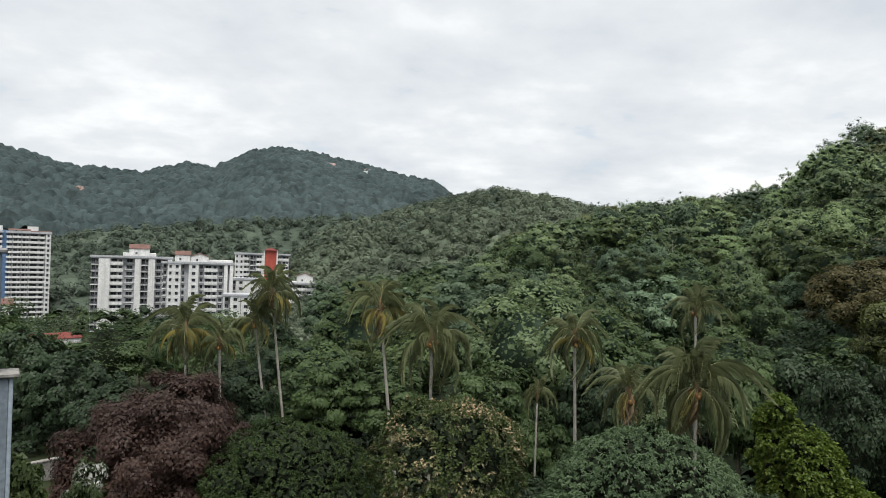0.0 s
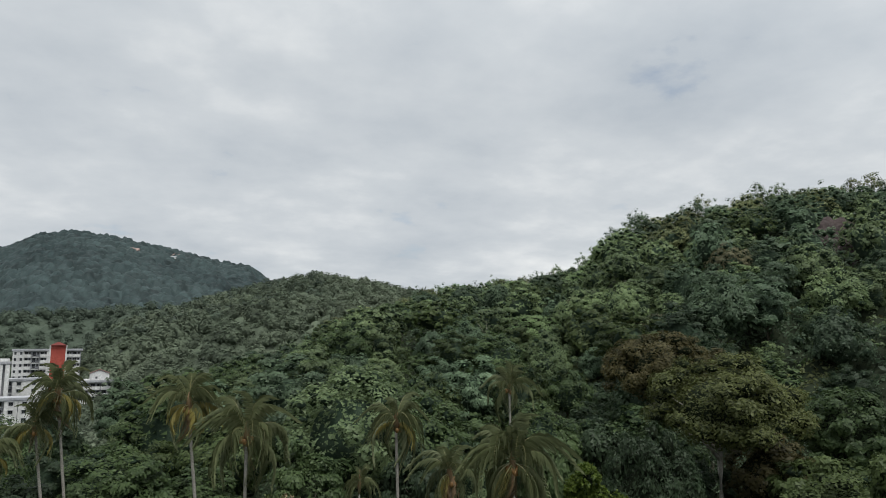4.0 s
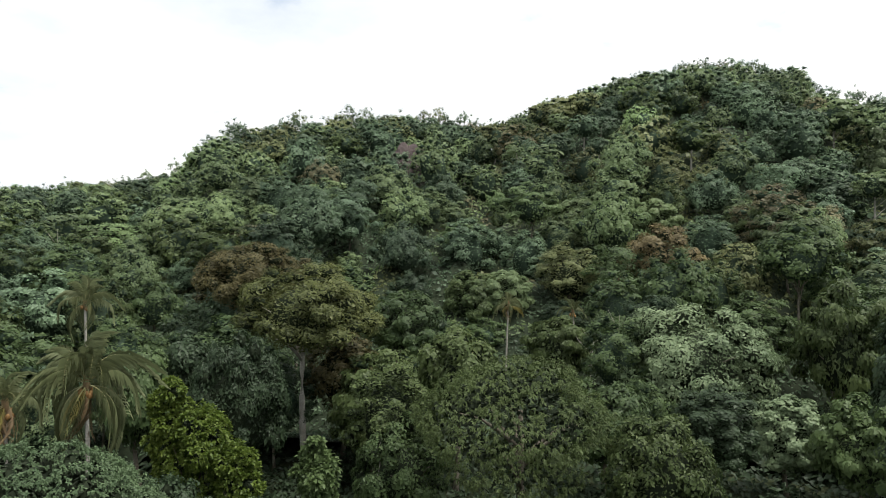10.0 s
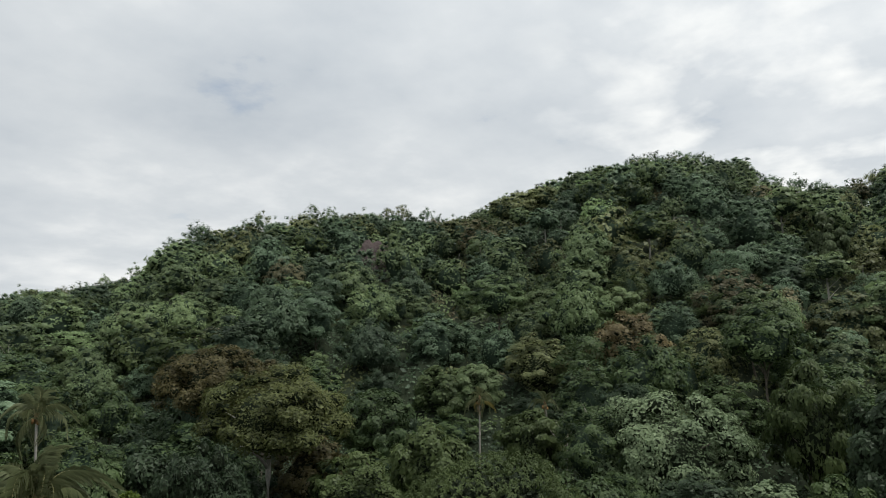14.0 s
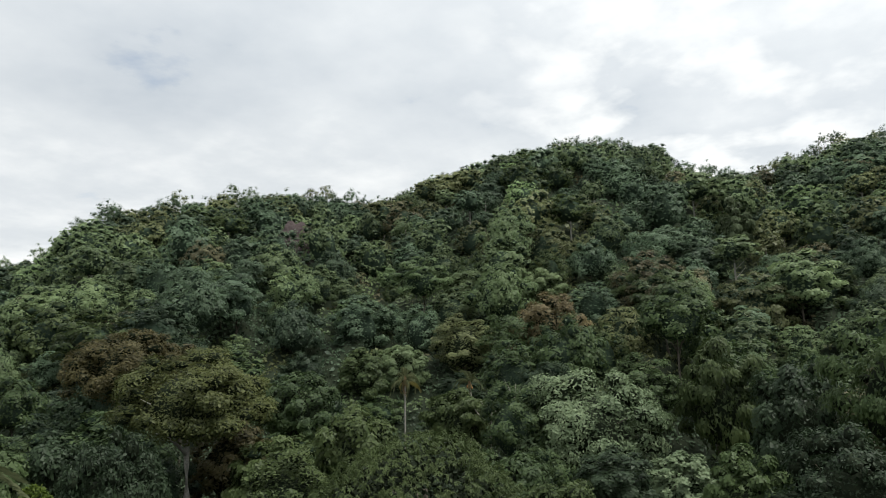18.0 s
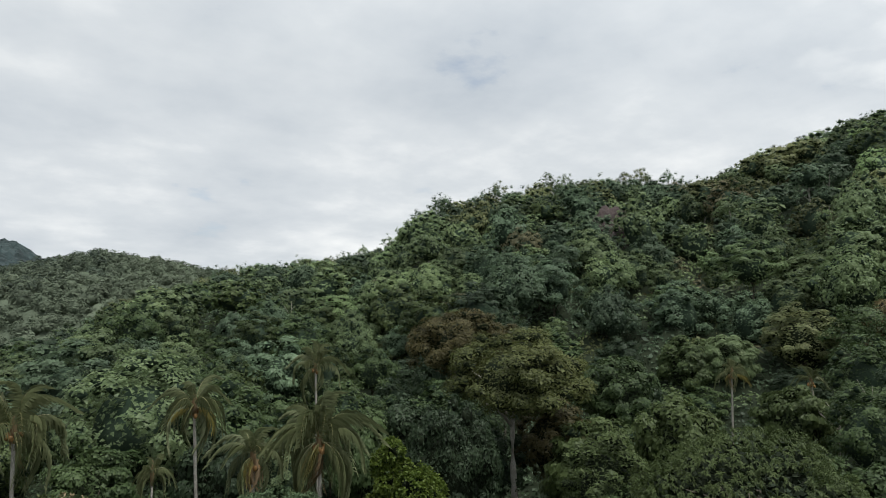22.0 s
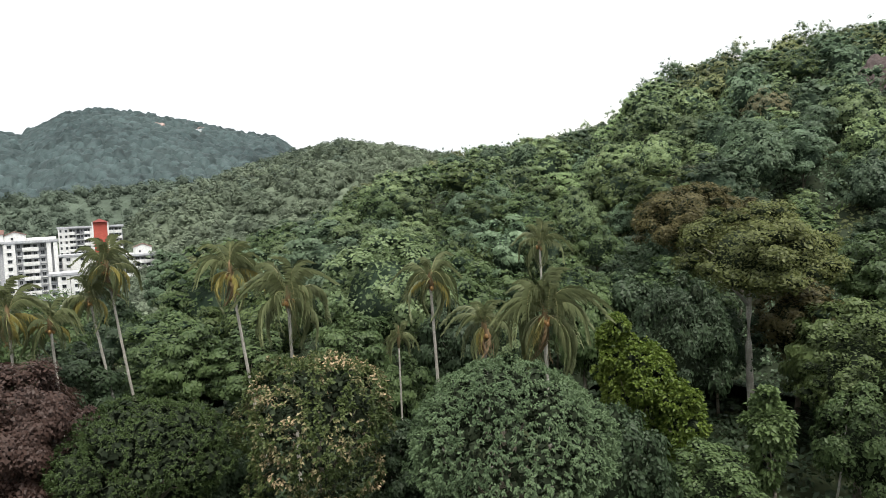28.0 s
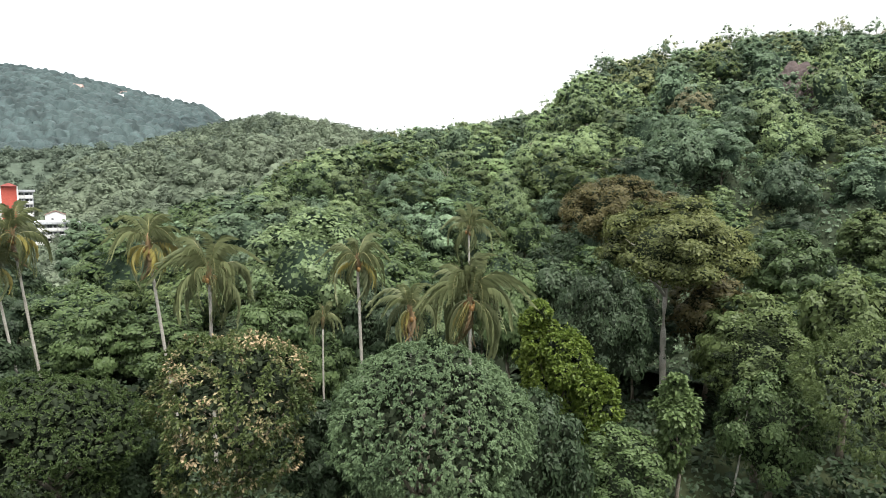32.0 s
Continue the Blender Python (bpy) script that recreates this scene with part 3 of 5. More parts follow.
def build_ground():
    az = np.radians(np.r_[np.arange(-180, -60, 6.0), np.arange(-60, 110, 1.0), np.arange(110, 180, 6.0)])
    rad = np.r_[0.01, np.geomspace(4, 1300, 130), 1700, 2500, 4500]
    A, Rr = np.meshgrid(az, rad, indexing="ij")
    X, Y = Rr * np.sin(A), Rr * np.cos(A)
    Z = EYE + land(X, Y)
    na, nr = A.shape
    i, j = np.meshgrid(np.arange(na), np.arange(nr - 1), indexing="ij")
    k = (i + 1) % na
    a, b, c, d = i * nr + j, k * nr + j, k * nr + j + 1, i * nr + j + 1
    tris = np.concatenate([np.stack([a, c, b], -1).reshape(-1, 3), np.stack([a, d, c], -1).reshape(-1, 3)])
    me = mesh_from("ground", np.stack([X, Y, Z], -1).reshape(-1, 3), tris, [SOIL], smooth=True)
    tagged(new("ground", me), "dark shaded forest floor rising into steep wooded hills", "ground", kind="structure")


build_ground()

# ---- trees that stand out one by one ----


def trunk_mesh(rng, height, crown_base, spread, thick, lean=0.0):
    """A tapered trunk with forking limbs that run up into the crown."""
    bend = rng.normal(size=2) * height * 0.03
    pts = [Vector((bend[0] * math.sin(s * 3) + lean * s, bend[1] * math.sin(s * 2.3), height * s - 0.3 * (s == 0))) for s in np.linspace(0, 0.86, 7)]
    bm = tube(pts, [thick * (1.25 if s == 0 else 1 - 0.62 * s) for s in np.linspace(0, 1, 7)], 8)
    for k in range(6):
        a = k * 2.4 + rng.uniform(0, 1)
        z0 = crown_base * rng.uniform(0.75, 1.0) + (height - crown_base) * rng.uniform(0, 0.3)
        s = min(z0 / height, 0.84)
        o = Vector((bend[0] * math.sin(s * 3) + lean * s, bend[1] * math.sin(s * 2.3), z0))
        e = Vector((math.cos(a) * spread, math.sin(a) * spread, (height - z0) * rng.uniform(0.35, 0.75)))
        tube([o, o + e * 0.3 + Vector((0, 0, 0.3)), o + e * 0.65 + Vector((0, 0, 0.4)), o + e], [thick * 0.45, thick * 0.34, thick * 0.22, thick * 0.08], 5, bm)
    return bm


def tree(name, label, az, r, width, top, low, kind, leaf=0.4, count=3000, boughs=9, seed=0, bark=None, category="tree", wide=0.45, group="", inner=None, form="", clumps=1.0, four=True, **more):
    """A broadleaf tree by bearing, distance, crown width and the heights of the crown's top and foot over the eye."""
    rng = np.random.default_rng(1000 + seed)
    base = polar(az, r)
    base.z = ground_z(base.x, base.y)
    t, lo = EYE + top - base.z, EYE + low - base.z
    lo = max(lo, 0.4)
    t = max(t, lo + width * 0.4)
    ob = tagged(new(name), label, category, group)
    ob.matrix_basis = pose(base.x, base.y, base.z - 0.05, 0, 0, 0)
    if form:
        v, f, m, high = wood_crown(rng, form, count, leaf / width, four, clumps)
        v = v * np.array([width, width, (t - lo) / high])
    else:
        v, f, m = crown_arrays(rng, width, t - lo, boughs, count, leaf, wide=wide, **more)
    v[:, 2] += lo
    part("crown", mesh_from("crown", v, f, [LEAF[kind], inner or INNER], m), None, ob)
    part("trunk", trunk_mesh(rng, lo + (t - lo) * 0.8, lo + 0.25 * (t - lo), width * 0.3, 0.10 + width * 0.022), bark or BARK, ob)
    return ob


# the trees nearest the eye: bearing, distance, crown width, crown top, crown foot, leaf
tree("mango_tree", "broad round tree with dense drooping grey-green leaves", 17.9, 30, 10.4, -7.1, -17.5, "blue", 0.13, 290000, 100, 1, wide=0.5, droop=0.6, up=0.4, even=True)
tree("fruit_tree", "leafy tree flecked with cream and yellow young leaves", 1.2, 33, 8.8, -6.9, -16.5, "cream", 0.185, 100000, 40, 2, wide=0.5)
tree("feathery_tree", "dark green tree with a low spreading crown of fine leaves", -12.3, 34, 9.0, -8.5, -16.5, "fern", 0.12, 150000, 75, 3, wide=0.44, up=0.9, even=True, per=70)
tree("climber_covered_tree", "tall narrow tree smothered in bright lime-green leaves", 26.9, 43, 2.9, -6.0, -18.5, "lime", 0.21, 18000, 18, 4, wide=0.62)
tree("climber_covered_tree", "tall slanting tree smothered in bright lime-green leaves", 29.4, 42, 4.0, -7.5, -18.5, "lime", 0.21, 30000, 24, 14, wide=0.62)
tree("climber_covered_tree", "lower tree smothered in bright lime-green leaves", 32.0, 41, 3.6, -10.0, -19.0, "lime", 0.21, 22000, 20, 5, wide=0.62)
tree("young_tree", "slim young tree with large fresh green leaves", 38.5, 38, 2.4, -9.4, -17.5, "light", 0.30, 6000, 14, 6, wide=0.6)
tree("rain_tree", "tall tree with a domed yellow-olive crown over a bare trunk", 37.5, 60, 12.6, -1.7, -9.8, "rain", 0.21, 26000, seed=7, bark=BARK_PALE, form="dome", clumps=1.9)
tree("rain_tree", "tall tree with a bronze-brown crown", 32.6, 80, 12.2, 0.4, -8.0, "brown", 0.25, 18000, seed=8, form="dome", clumps=1.8)
tree("broadleaf_tree", "dense dark blue-green tree", 32.0, 52, 7.5, -6.9, -17.0, "dark", 0.17, 15000, seed=9, form="dome", clumps=1.5)
tree("purple_leaf_tree", "rounded tree with dark purple-brown leaves", -21.7, 38, 10.0, -7.4, -17.0, "purple", 0.115, 62000, seed=10, inner=INNER_PURPLE, form="dome", clumps=2.6, four=False)
tree("spreading_tree", "large spreading tree with drooping olive-green leaves", 55.7, 42, 13.2, -6.4, -16.0, "olive", 0.19, 150000, 52, 11, wide=0.36, droop=0.7)
tree("silver_leaf_tree", "rounded tree with pale silvery green leaves", 69.3, 75, 15.5, -5.6, -20.0, "silver", 0.30, 20000, seed=12, form="dome", clumps=1.8)
# dark bush added where only deep shade lies between the crowns
tree("bushy_tree", "dark bush added to fill deep shade between two larger crowns", -6.6, 37, 5.2, -12.2, -19.0, "dark", 0.15, 16000, seed=15, form="dome", clumps=1.5)
tree("bushy_tree", "dark green bushy tree at the foot of a thin palm", 8.8, 34, 3.8, -11.2, -18.5, "dark", 0.15, 11000, seed=17, form="oval", clumps=1.3)
tree("flowering_shrub", "small shrub dotted with white blossom", -27.0, 35, 2.2, -10.9, -14.6, "white", 0.12, 5000, seed=16, category="shrub", form="dome")
HEROES = (
    ("mid", 22.3, 150, 17.0, 4.4, -6.0, "light"), ("a", -9.7, 110, 7.5, -7.2, -18, "dark"), ("a", -8.6, 60, 6.4, -10.4, -17, "mid"), ("a", 14.5, 140, 8.8, 0, -11, "dark"),
    ("a", 6.9, 120, 9.0, -4.5, -16, "dark"), ("a", -25.8, 90, 12.0, -9.5, -20, "mid"), ("a", -31.5, 72, 9.0, -9.9, -20, "dark"), ("a", -27.8, 66, 8.0, -10.8, -19, "dark"),
    ("a", 67.2, 42, 6.5, -9.4, -17, "olive"), ("a", 76.3, 60, 6.0, -11.3, -18, "silver"), ("a", 91.7, 60, 10.5, 0.2, -13, "light"), ("a", 84.8, 65, 9.0, -4.2, -17, "dark"),
    ("a", 50.2, 55, 7.5, -6.4, -15, "olive"), ("a", 44.6, 48, 6.5, -7.8, -16, "olive"), ("a", 58.8, 80, 8.4, -7.7, -16, "olive"), ("a", 66.5, 120, 14.0, 4.2, -9, "dry"),
    ("a", 45.7, 70, 8.0, -4.4, -12, "mid"), ("a", 73.7, 85, 9.3, -4.7, -17, "mid"), ("a", 79.5, 80, 8.5, -3.9, -16, "olive"), ("a", 59.8, 150, 11.3, 11.3, 1, "mid"),
    ("a", 66.3, 150, 10.0, 11.3, 2, "mid"), ("a", 59.5, 110, 11.0, 1.0, -9, "olive"), ("a", 81.5, 190, 9.8, 27.7, 11, "mid"), ("a", 45.5, 45, 6.0, -11.4, -19, "mid"),
    ("a", 26.8, 34, 5.4, -11.0, -18, "dark"), ("a", 34.3, 36, 5.0, -13.0, -19, "mid"), ("a", 75.5, 140, 15.0, 8.9, -2, "teal"), ("a", 54.2, 105, 8.6, -3.1, -11, "mid"),
    ("a", 51.2, 112, 9.8, -3.9, -13, "teal"), ("a", 36.3, 84, 8.0, -1.0, -9, "brown"), ("a", 81.0, 55, 6.0, -10.4, -17, "light"), ("a", 88.2, 50, 9.6, -7.2, -16, "dark"),
    ("a", 97, 55, 9, -3.0, -14, "mid"), ("a", 40.5, 66, 7.5, -8.0, -17, "brown"), ("a", 43.0, 56, 6.5, -9.0, -18, "olive"), ("a", 28.5, 60, 7.0, -7.2, -17, "dark"),
    ("a", 25.0, 58, 6.0, -8.2, -17, "mid"), ("a", -4.0, 58, 7, -10.5, -18, "mid"), ("a", 4.5, 55, 7, -9.2, -17, "mid"), ("a", -17.0, 62, 8, -11.0, -19, "dark"),
    ("a", -25.0, 55, 8, -11.0, -19, "dark"), ("a", -32.2, 29, 2.7, -7.9, -15, "olive"), ("a", 8.5, 48, 5, -11.5, -18, "mid"), ("a", 13.5, 55, 6.5, -8.8, -17, "dark"),
    ("a", 62.5, 56, 7, -10.5, -18, "mid"), ("a", 71.0, 58, 7, -10.4, -18, "dark"),
)
TONE = {"mid": "fresh green", "dark": "deep green", "light": "pale yellowish green", "olive": "olive green", "brown": "bronze", "silver": "silvery green", "dry": "dry brown", "teal": "creeper-covered green"}
for k, (_, az, r, width, top, low, kind) in enumerate(HEROES):
    if r > 100:
        # beyond 100 m the lighter, hazed copy of each leaf colour
        kind = {"mid": "hill_mid", "dark": "hill_dark", "light": "hill_light", "olive": "hill_olive", "brown": "hill_brown"}.get(kind, kind)
        # on the hill each stands where the slope carries it
        at = on_slope(az, math.degrees(math.atan2(low, r)), 1.5, 80, float(np.interp(az, NEAR_HILL[:, 0], NEAR_HILL[:, 2])))
        width, top, low, r = width * at / r, top * at / r, low * at / r, at
    tree("broadleaf_tree", f"{TONE[kind.replace('hill_', '')]} broadleaf tree on the valley side", az, r, width, top, low, kind, 0.12 + r * 0.0015, int(10000 if r < 52 else 11000), four=r < 52, seed=40 + k, group="valley trees", form=("dome", "oval", "tiers", "dome")[k % 4], clumps=1.3)


# ---- coconut palms ----
def frond_mesh(name, length, rise, fall, mat, seed, pairs=34, limp=0.6):
    """One feather frond from the origin outwards along x: an arching rib with hanging leaflets."""
    rng = np.random.default_rng(seed)
    s = np.linspace(0, 1, 12)
    px, pz = length * 0.84 * np.sin(s * 1.5) / math.sin(1.5), rise * length * np.sin(s * 2.0) - fall * length * s ** 2.2
    vs, fs, idx = [], [], []
    for i in range(12):
        w = 0.055 * (1 - 0.85 * s[i])
        for dy, dz in ((-w, 0), (w, 0), (0, -w * 1.3)):
            vs.append((px[i], dy, pz[i] + dz))
    for i in range(11):
        for k in range(3):
            a, b, c, d = i * 3 + k, i * 3 + (k + 1) % 3, i * 3 + 3 + (k + 1) % 3, i * 3 + 3 + k
            fs += [(a, b, c), (a, c, d)]
            idx += [1, 1]
    for j in range(pairs):
        u = 0.14 + 0.85 * (j + rng.uniform(0, 0.7)) / pairs
        x, z = np.interp(u, s, px), np.interp(u, s, pz)
        ll = length * 0.26 * (math.sin(min(u * 1.25, 1) * math.pi * 0.9) ** 0.6 + 0.15) * rng.uniform(0.8, 1.15)
        for side in (-1, 1):
            h = limp * rng.uniform(0.7, 1.3)
            o = np.array([x, 0, z])
            m = o + np.array([0.26 * ll, side * 0.40 * ll * (1.2 - 0.45 * h), 0.05 * ll - 0.30 * h * ll])
            e = o + np.array([0.42 * ll, side * 0.50 * ll * (1.2 - 0.6 * h), -1.05 * h * ll])
            wv = np.array([0.052, 0, 0.02]) * (length / 3)
            b = len(vs)
            vs += [tuple(o - wv * 0.6), tuple(o + wv * 0.6), tuple(m - wv), tuple(m + wv), tuple(e)]
            fs += [(b, b + 1, b + 3), (b, b + 3, b + 2), (b + 2, b + 3, b + 4)]
            idx += [0, 0, 0]
    return mesh_from(name, vs, fs, [mat, RIB], idx)


FRONDS = {
    "up": [frond_mesh("frond", 3.6, 0.34, 0.42, PALM, 1 + k, limp=0.6) for k in range(2)],
    "out": [frond_mesh("frond", 3.6, 0.42, 1.05, PALM, 11 + k, limp=0.95) for k in range(3)],
    "hang": [frond_mesh("frond", 3.2, 0.16, 1.15, PALM, 21 + k, limp=1.1) for k in range(2)],
    "yellow": [frond_mesh("frond", 3.2, 0.12, 0.75, PALM_YELLOW, 31 + k, limp=0.9) for k in range(2)],
    "dry": [frond_mesh("frond", 2.4, 0.0, 1.0, PALM_DRY, 41, limp=1.0)],
}


def nut_mesh():
    v, f = BALL2
    v = v * np.array([0.13, 0.13, 0.17])
    return mesh_from("coconut", v, f, [COCONUT], smooth=True)


NUT = nut_mesh()


def palm(label, az, r, head, foot_shift, size, seed, fronds=(5, 11, 6, 2, 2), nuts=7, thick=0.125, droop=0):
    """A coconut palm: head is the height over the eye of the point where the fronds meet; foot_shift how far its foot stands off to the east."""
    rng = np.random.default_rng(700 + seed)
    h = polar(az, r, head)
    across = Vector((math.cos(radians(az)), -math.sin(radians(az)), 0))
    foot = h + across * foot_shift
    foot.z = ground_z(foot.x, foot.y) - 0.1
    ob = tagged(new("coconut_palm"), label, "palm tree", "coconut palms")
    ob.matrix_basis = pose(*foot)
    d = h - foot
    pts = [Vector((d.x * s ** 0.85, d.y * s ** 0.85, d.z * s)) for s in np.linspace(0, 1, 9)]
    rad = [thick * (1.5 if k == 0 else 1 - 0.035 * k) * (1.05 if k % 2 else 1) for k in range(9)]
    part("trunk", tube(pts, rad, 9), BARK_PALE, ob, "slender ringed grey trunk")
    # fibrous crown shaft
    part("crown_shaft", tube([d + Vector((0, 0, z)) for z in (-0.45, 0, 0.5, 0.9)], [thick * 0.9, thick * 1.6, thick * 1.2, thick * 0.3], 8), PALM_DRY, ob)
    for kind, number, lo, hi in zip(("up", "out", "hang", "yellow", "dry"), fronds, (34, -8, -38, -34, -60), (80, 46, 2, 8, -40)):
        a0 = rng.uniform(0, 6.28)
        for k in range(number):
            ang = math.degrees(a0) + 360 * k / max(number, 1) + rng.uniform(-24, 24)
            tilt = rng.uniform(lo, hi) - droop
            fr = part("frond", FRONDS[kind][k % len(FRONDS[kind])], None, ob)
            sc = size * rng.uniform(0.72, 1.05)
            fr.matrix_basis = pose(d.x, d.y, d.z + rng.uniform(0, 0.35)) @ pose(0, 0, 0, 0, 0, ang) @ pose(0, 0, 0, rng.uniform(-25, 25), -tilt, 0) @ Matrix.Diagonal((sc, sc, sc, 1))
    for k in range(nuts):
        a = k * 2.4
        nt = part("coconut", NUT, None, ob)
        nt.matrix_basis = pose(d.x + 0.3 * math.cos(a), d.y + 0.3 * math.sin(a), d.z - 0.15 - 0.12 * (k % 3))
    return ob


palm("coconut palm with hanging yellowing fronds", -20.7, 55, -7.6, 0.3, 0.82, 1, (5, 8, 8, 6, 2))
palm("small coconut palm with a leaning stem", -18.1, 56, -8.7, 0.5, 0.65, 2, (4, 9, 6, 2, 1))
palm("coconut palm with yellowish fronds and a thin leaning stem", -15.4, 60, -7.5, 1.9, 0.73, 3, (4, 9, 6, 4, 1))
palm("tall coconut palm with a thin pale leaning stem", -14.1, 60, -5.2, 1.9, 0.84, 4, (5, 10, 8, 4, 1))
palm("coconut palm with bright yellow dying fronds", -5.1, 48, -5.0, 2.0, 0.79, 5, (6, 9, 3, 8, 3))
palm("broad coconut palm with a full head of fronds and nuts", -0.6, 42, -6.2, 0.2, 0.88, 6, (6, 13, 9, 0, 1), 10)
palm("slender coconut palm with fronds hanging round the stem", 11.4, 45, -6.0, 0.7, 0.76, 7, (5, 8, 8, 4, 0))
palm("coconut palm with dry brown fronds under its head", 15.9, 40, -8.3, 0.3, 0.69, 8, (5, 8, 3, 1, 7))
palm("large coconut palm with a dense head and brown nuts", 21.1, 38, -7.2, 0.3, 0.94, 9, (8, 15, 10, 1, 2), 11)
palm("coconut palm among the hillside trees", 54.4, 84, -7.3, -0.3, 0.62, 10, (5, 7, 5, 2, 2))
palm("half-hidden coconut palm among hillside trees", 59.8, 84, -7.9, 0.8, 0.55, 11, (5, 7, 2, 0, 1))
palm("coconut palm behind a larger one", 20.8, 62, -5.0, 0.5, 0.72, 12, (6, 9, 4, 0, 0))
palm("thin areca palm with a small head", 8.5, 40, -8.8, 0.1, 0.39, 13, (4, 7, 2, 0, 0), 0, 0.07)

HIGH_PALM = on_slope(83.4, 5.7, 7.0, 110, 255)
palm("pale stemless-looking palm high among the hillside trees", 83.4, HIGH_PALM, HIGH_PALM * math.tan(radians(5.9)), 0.1, 1.1, 14, (6, 9, 3, 0, 0), 0)


# ---- bare trees ----


def dead_tree(label, az, r, top, height, seed, thick=0.13):
    """A leafless forked tree; top: the height of its tips over the eye."""
    rng = np.random.default_rng(300 + seed)
    p = polar(az, r, top - height)
    gz = ground_z(p.x, p.y) - 0.2
    full = EYE + top - gz
    ob = tagged(new("dead_tree"), label, "tree")
    ob.matrix_basis = pose(p.x, p.y, gz, 0, 0, rng.uniform(0, 360))
    lean = rng.normal(size=2) * 0.5
    pts = [Vector((lean[0] * s, lean[1] * s * s, full * 0.8 * s)) for s in np.linspace(0, 1, 6)]
    part("trunk", tube(pts, [thick * (1 - 0.6 * s) for s in np.linspace(0, 1, 6)], 7), BARK_PALE, ob)
    for k in range(7):
        o = pts[3 + k % 3]
        e = Vector((rng.normal() * 1.4, rng.normal() * 1.4, height * rng.uniform(0.2, 0.5)))
        mid_ = o + e * 0.5 + Vector((rng.normal() * 0.2, rng.normal() * 0.2, -0.1))
        br = part("branch", tube([o, mid_, o + e], [thick * 0.4, thick * 0.28, thick * 0.1], 5), BARK_PALE, ob)
        part("twig", tube([mid_, mid_ + Vector((rng.normal() * 0.5, rng.normal() * 0.5, 0.7))], [thick * 0.2, thick * 0.06], 4), BARK_PALE, br)


dead_tree("bare forked grey tree in the dark valley wood", 43.0, 44, -12.2, 4.0, 1, 0.09)
dead_tree("bare pale branches beside a silvery tree", 64.3, 79, -7.6, 6.0, 2)
dead_tree("bare broken pale branches among olive trees", 61.2, 78, -8.2, 5.5, 3)
dead_tree("tall bare pale tree on the hillside", 70.3, 195, 32.5, 9.0, 4, 0.2)
dead_tree("bare grey tree beside a light green crown", 18.6, 140, 1.5, 8.0, 5, 0.14)

# ---- woods on the slopes ----
KINDS = ["hill_mid", "hill_dark", "hill_light", "hill_olive", "hill_brown", "blue", "silver", "dry", "teal", "dark", "mid", "olive"]


def templates(count, boughs, leaf_count, size, seed, per=12, tuft=13, loose=0.24):
    rng = np.random.default_rng(seed)
    return [crown_arrays(rng, 1.0, rng.uniform(0.75, 1.15), int(rng.integers(boughs - 2, boughs + 3)), leaf_count, size * rng.uniform(0.85, 1.2), per, wide=rng.uniform(0.42, 0.62), tuft=tuft, loose=loose, cap=0.2) for _ in range(count)]


def scatter(rng, a0, a1, r0, r1, spacing, dense=2.2):
    """Places spread evenly, no two nearer than the spacing."""
    cell, grid, out = spacing, {}, []
    area = radians(a1 - a0) * (r1 * r1 - r0 * r0) / 2
    n = int(area / spacing ** 2 * dense)
    A, Rr = rng.uniform(a0, a1, n), np.sqrt(rng.uniform(r0 * r0, r1 * r1, n))
    for x, y in zip(Rr * np.sin(np.radians(A)), Rr * np.cos(np.radians(A))):
        i, j = int(x // cell), int(y // cell)
        if all((x - p) ** 2 + (y - q) ** 2 > spacing ** 2 for di in (-1, 0, 1) for dj in (-1, 0, 1) for p, q in grid.get((i + di, j + dj), ())):
            grid.setdefault((i, j), []).append((x, y))
            out.append((x, y))
    return np.array(out)


def joined_wood(name, label, category, places, sizes, kinds, temps, mats, sink, rng, squash=(0.8, 1.15), inner=None):
    """Many crowns as one mesh; kinds: the leaf of each."""
    vs, fs, ix, tn, off = [], [], [], [], 0
    z = EYE + land(places[:, 0], places[:, 1])
    for (x, y), zz, s, k in zip(places, z, sizes, kinds):
        v, f, m = temps[int(rng.integers(len(temps)))]
        a = rng.uniform(0, 6.28)
        c, si = math.cos(a), math.sin(a)
        rot = np.array([[c, si, 0], [-si, c, 0], [0, 0, 1]])
        h = rng.uniform(*squash)
        vs.append((v @ rot) * np.array([s, s, s * h]) + np.array([x, y, zz + sink * s]))
        fs.append(f + off)
        tn.append(np.full(len(v), rng.uniform(0.02, 1)))
        ix.append(np.where(m == 0, k, len(mats)))
        off += len(v)
    me = mesh_from(name, np.vstack(vs), np.vstack(fs), list(mats) + [inner or INNER], np.concatenate(ix), tone=np.concatenate(tn))
    return tagged(new(name, me), label, category, kind="stuff")


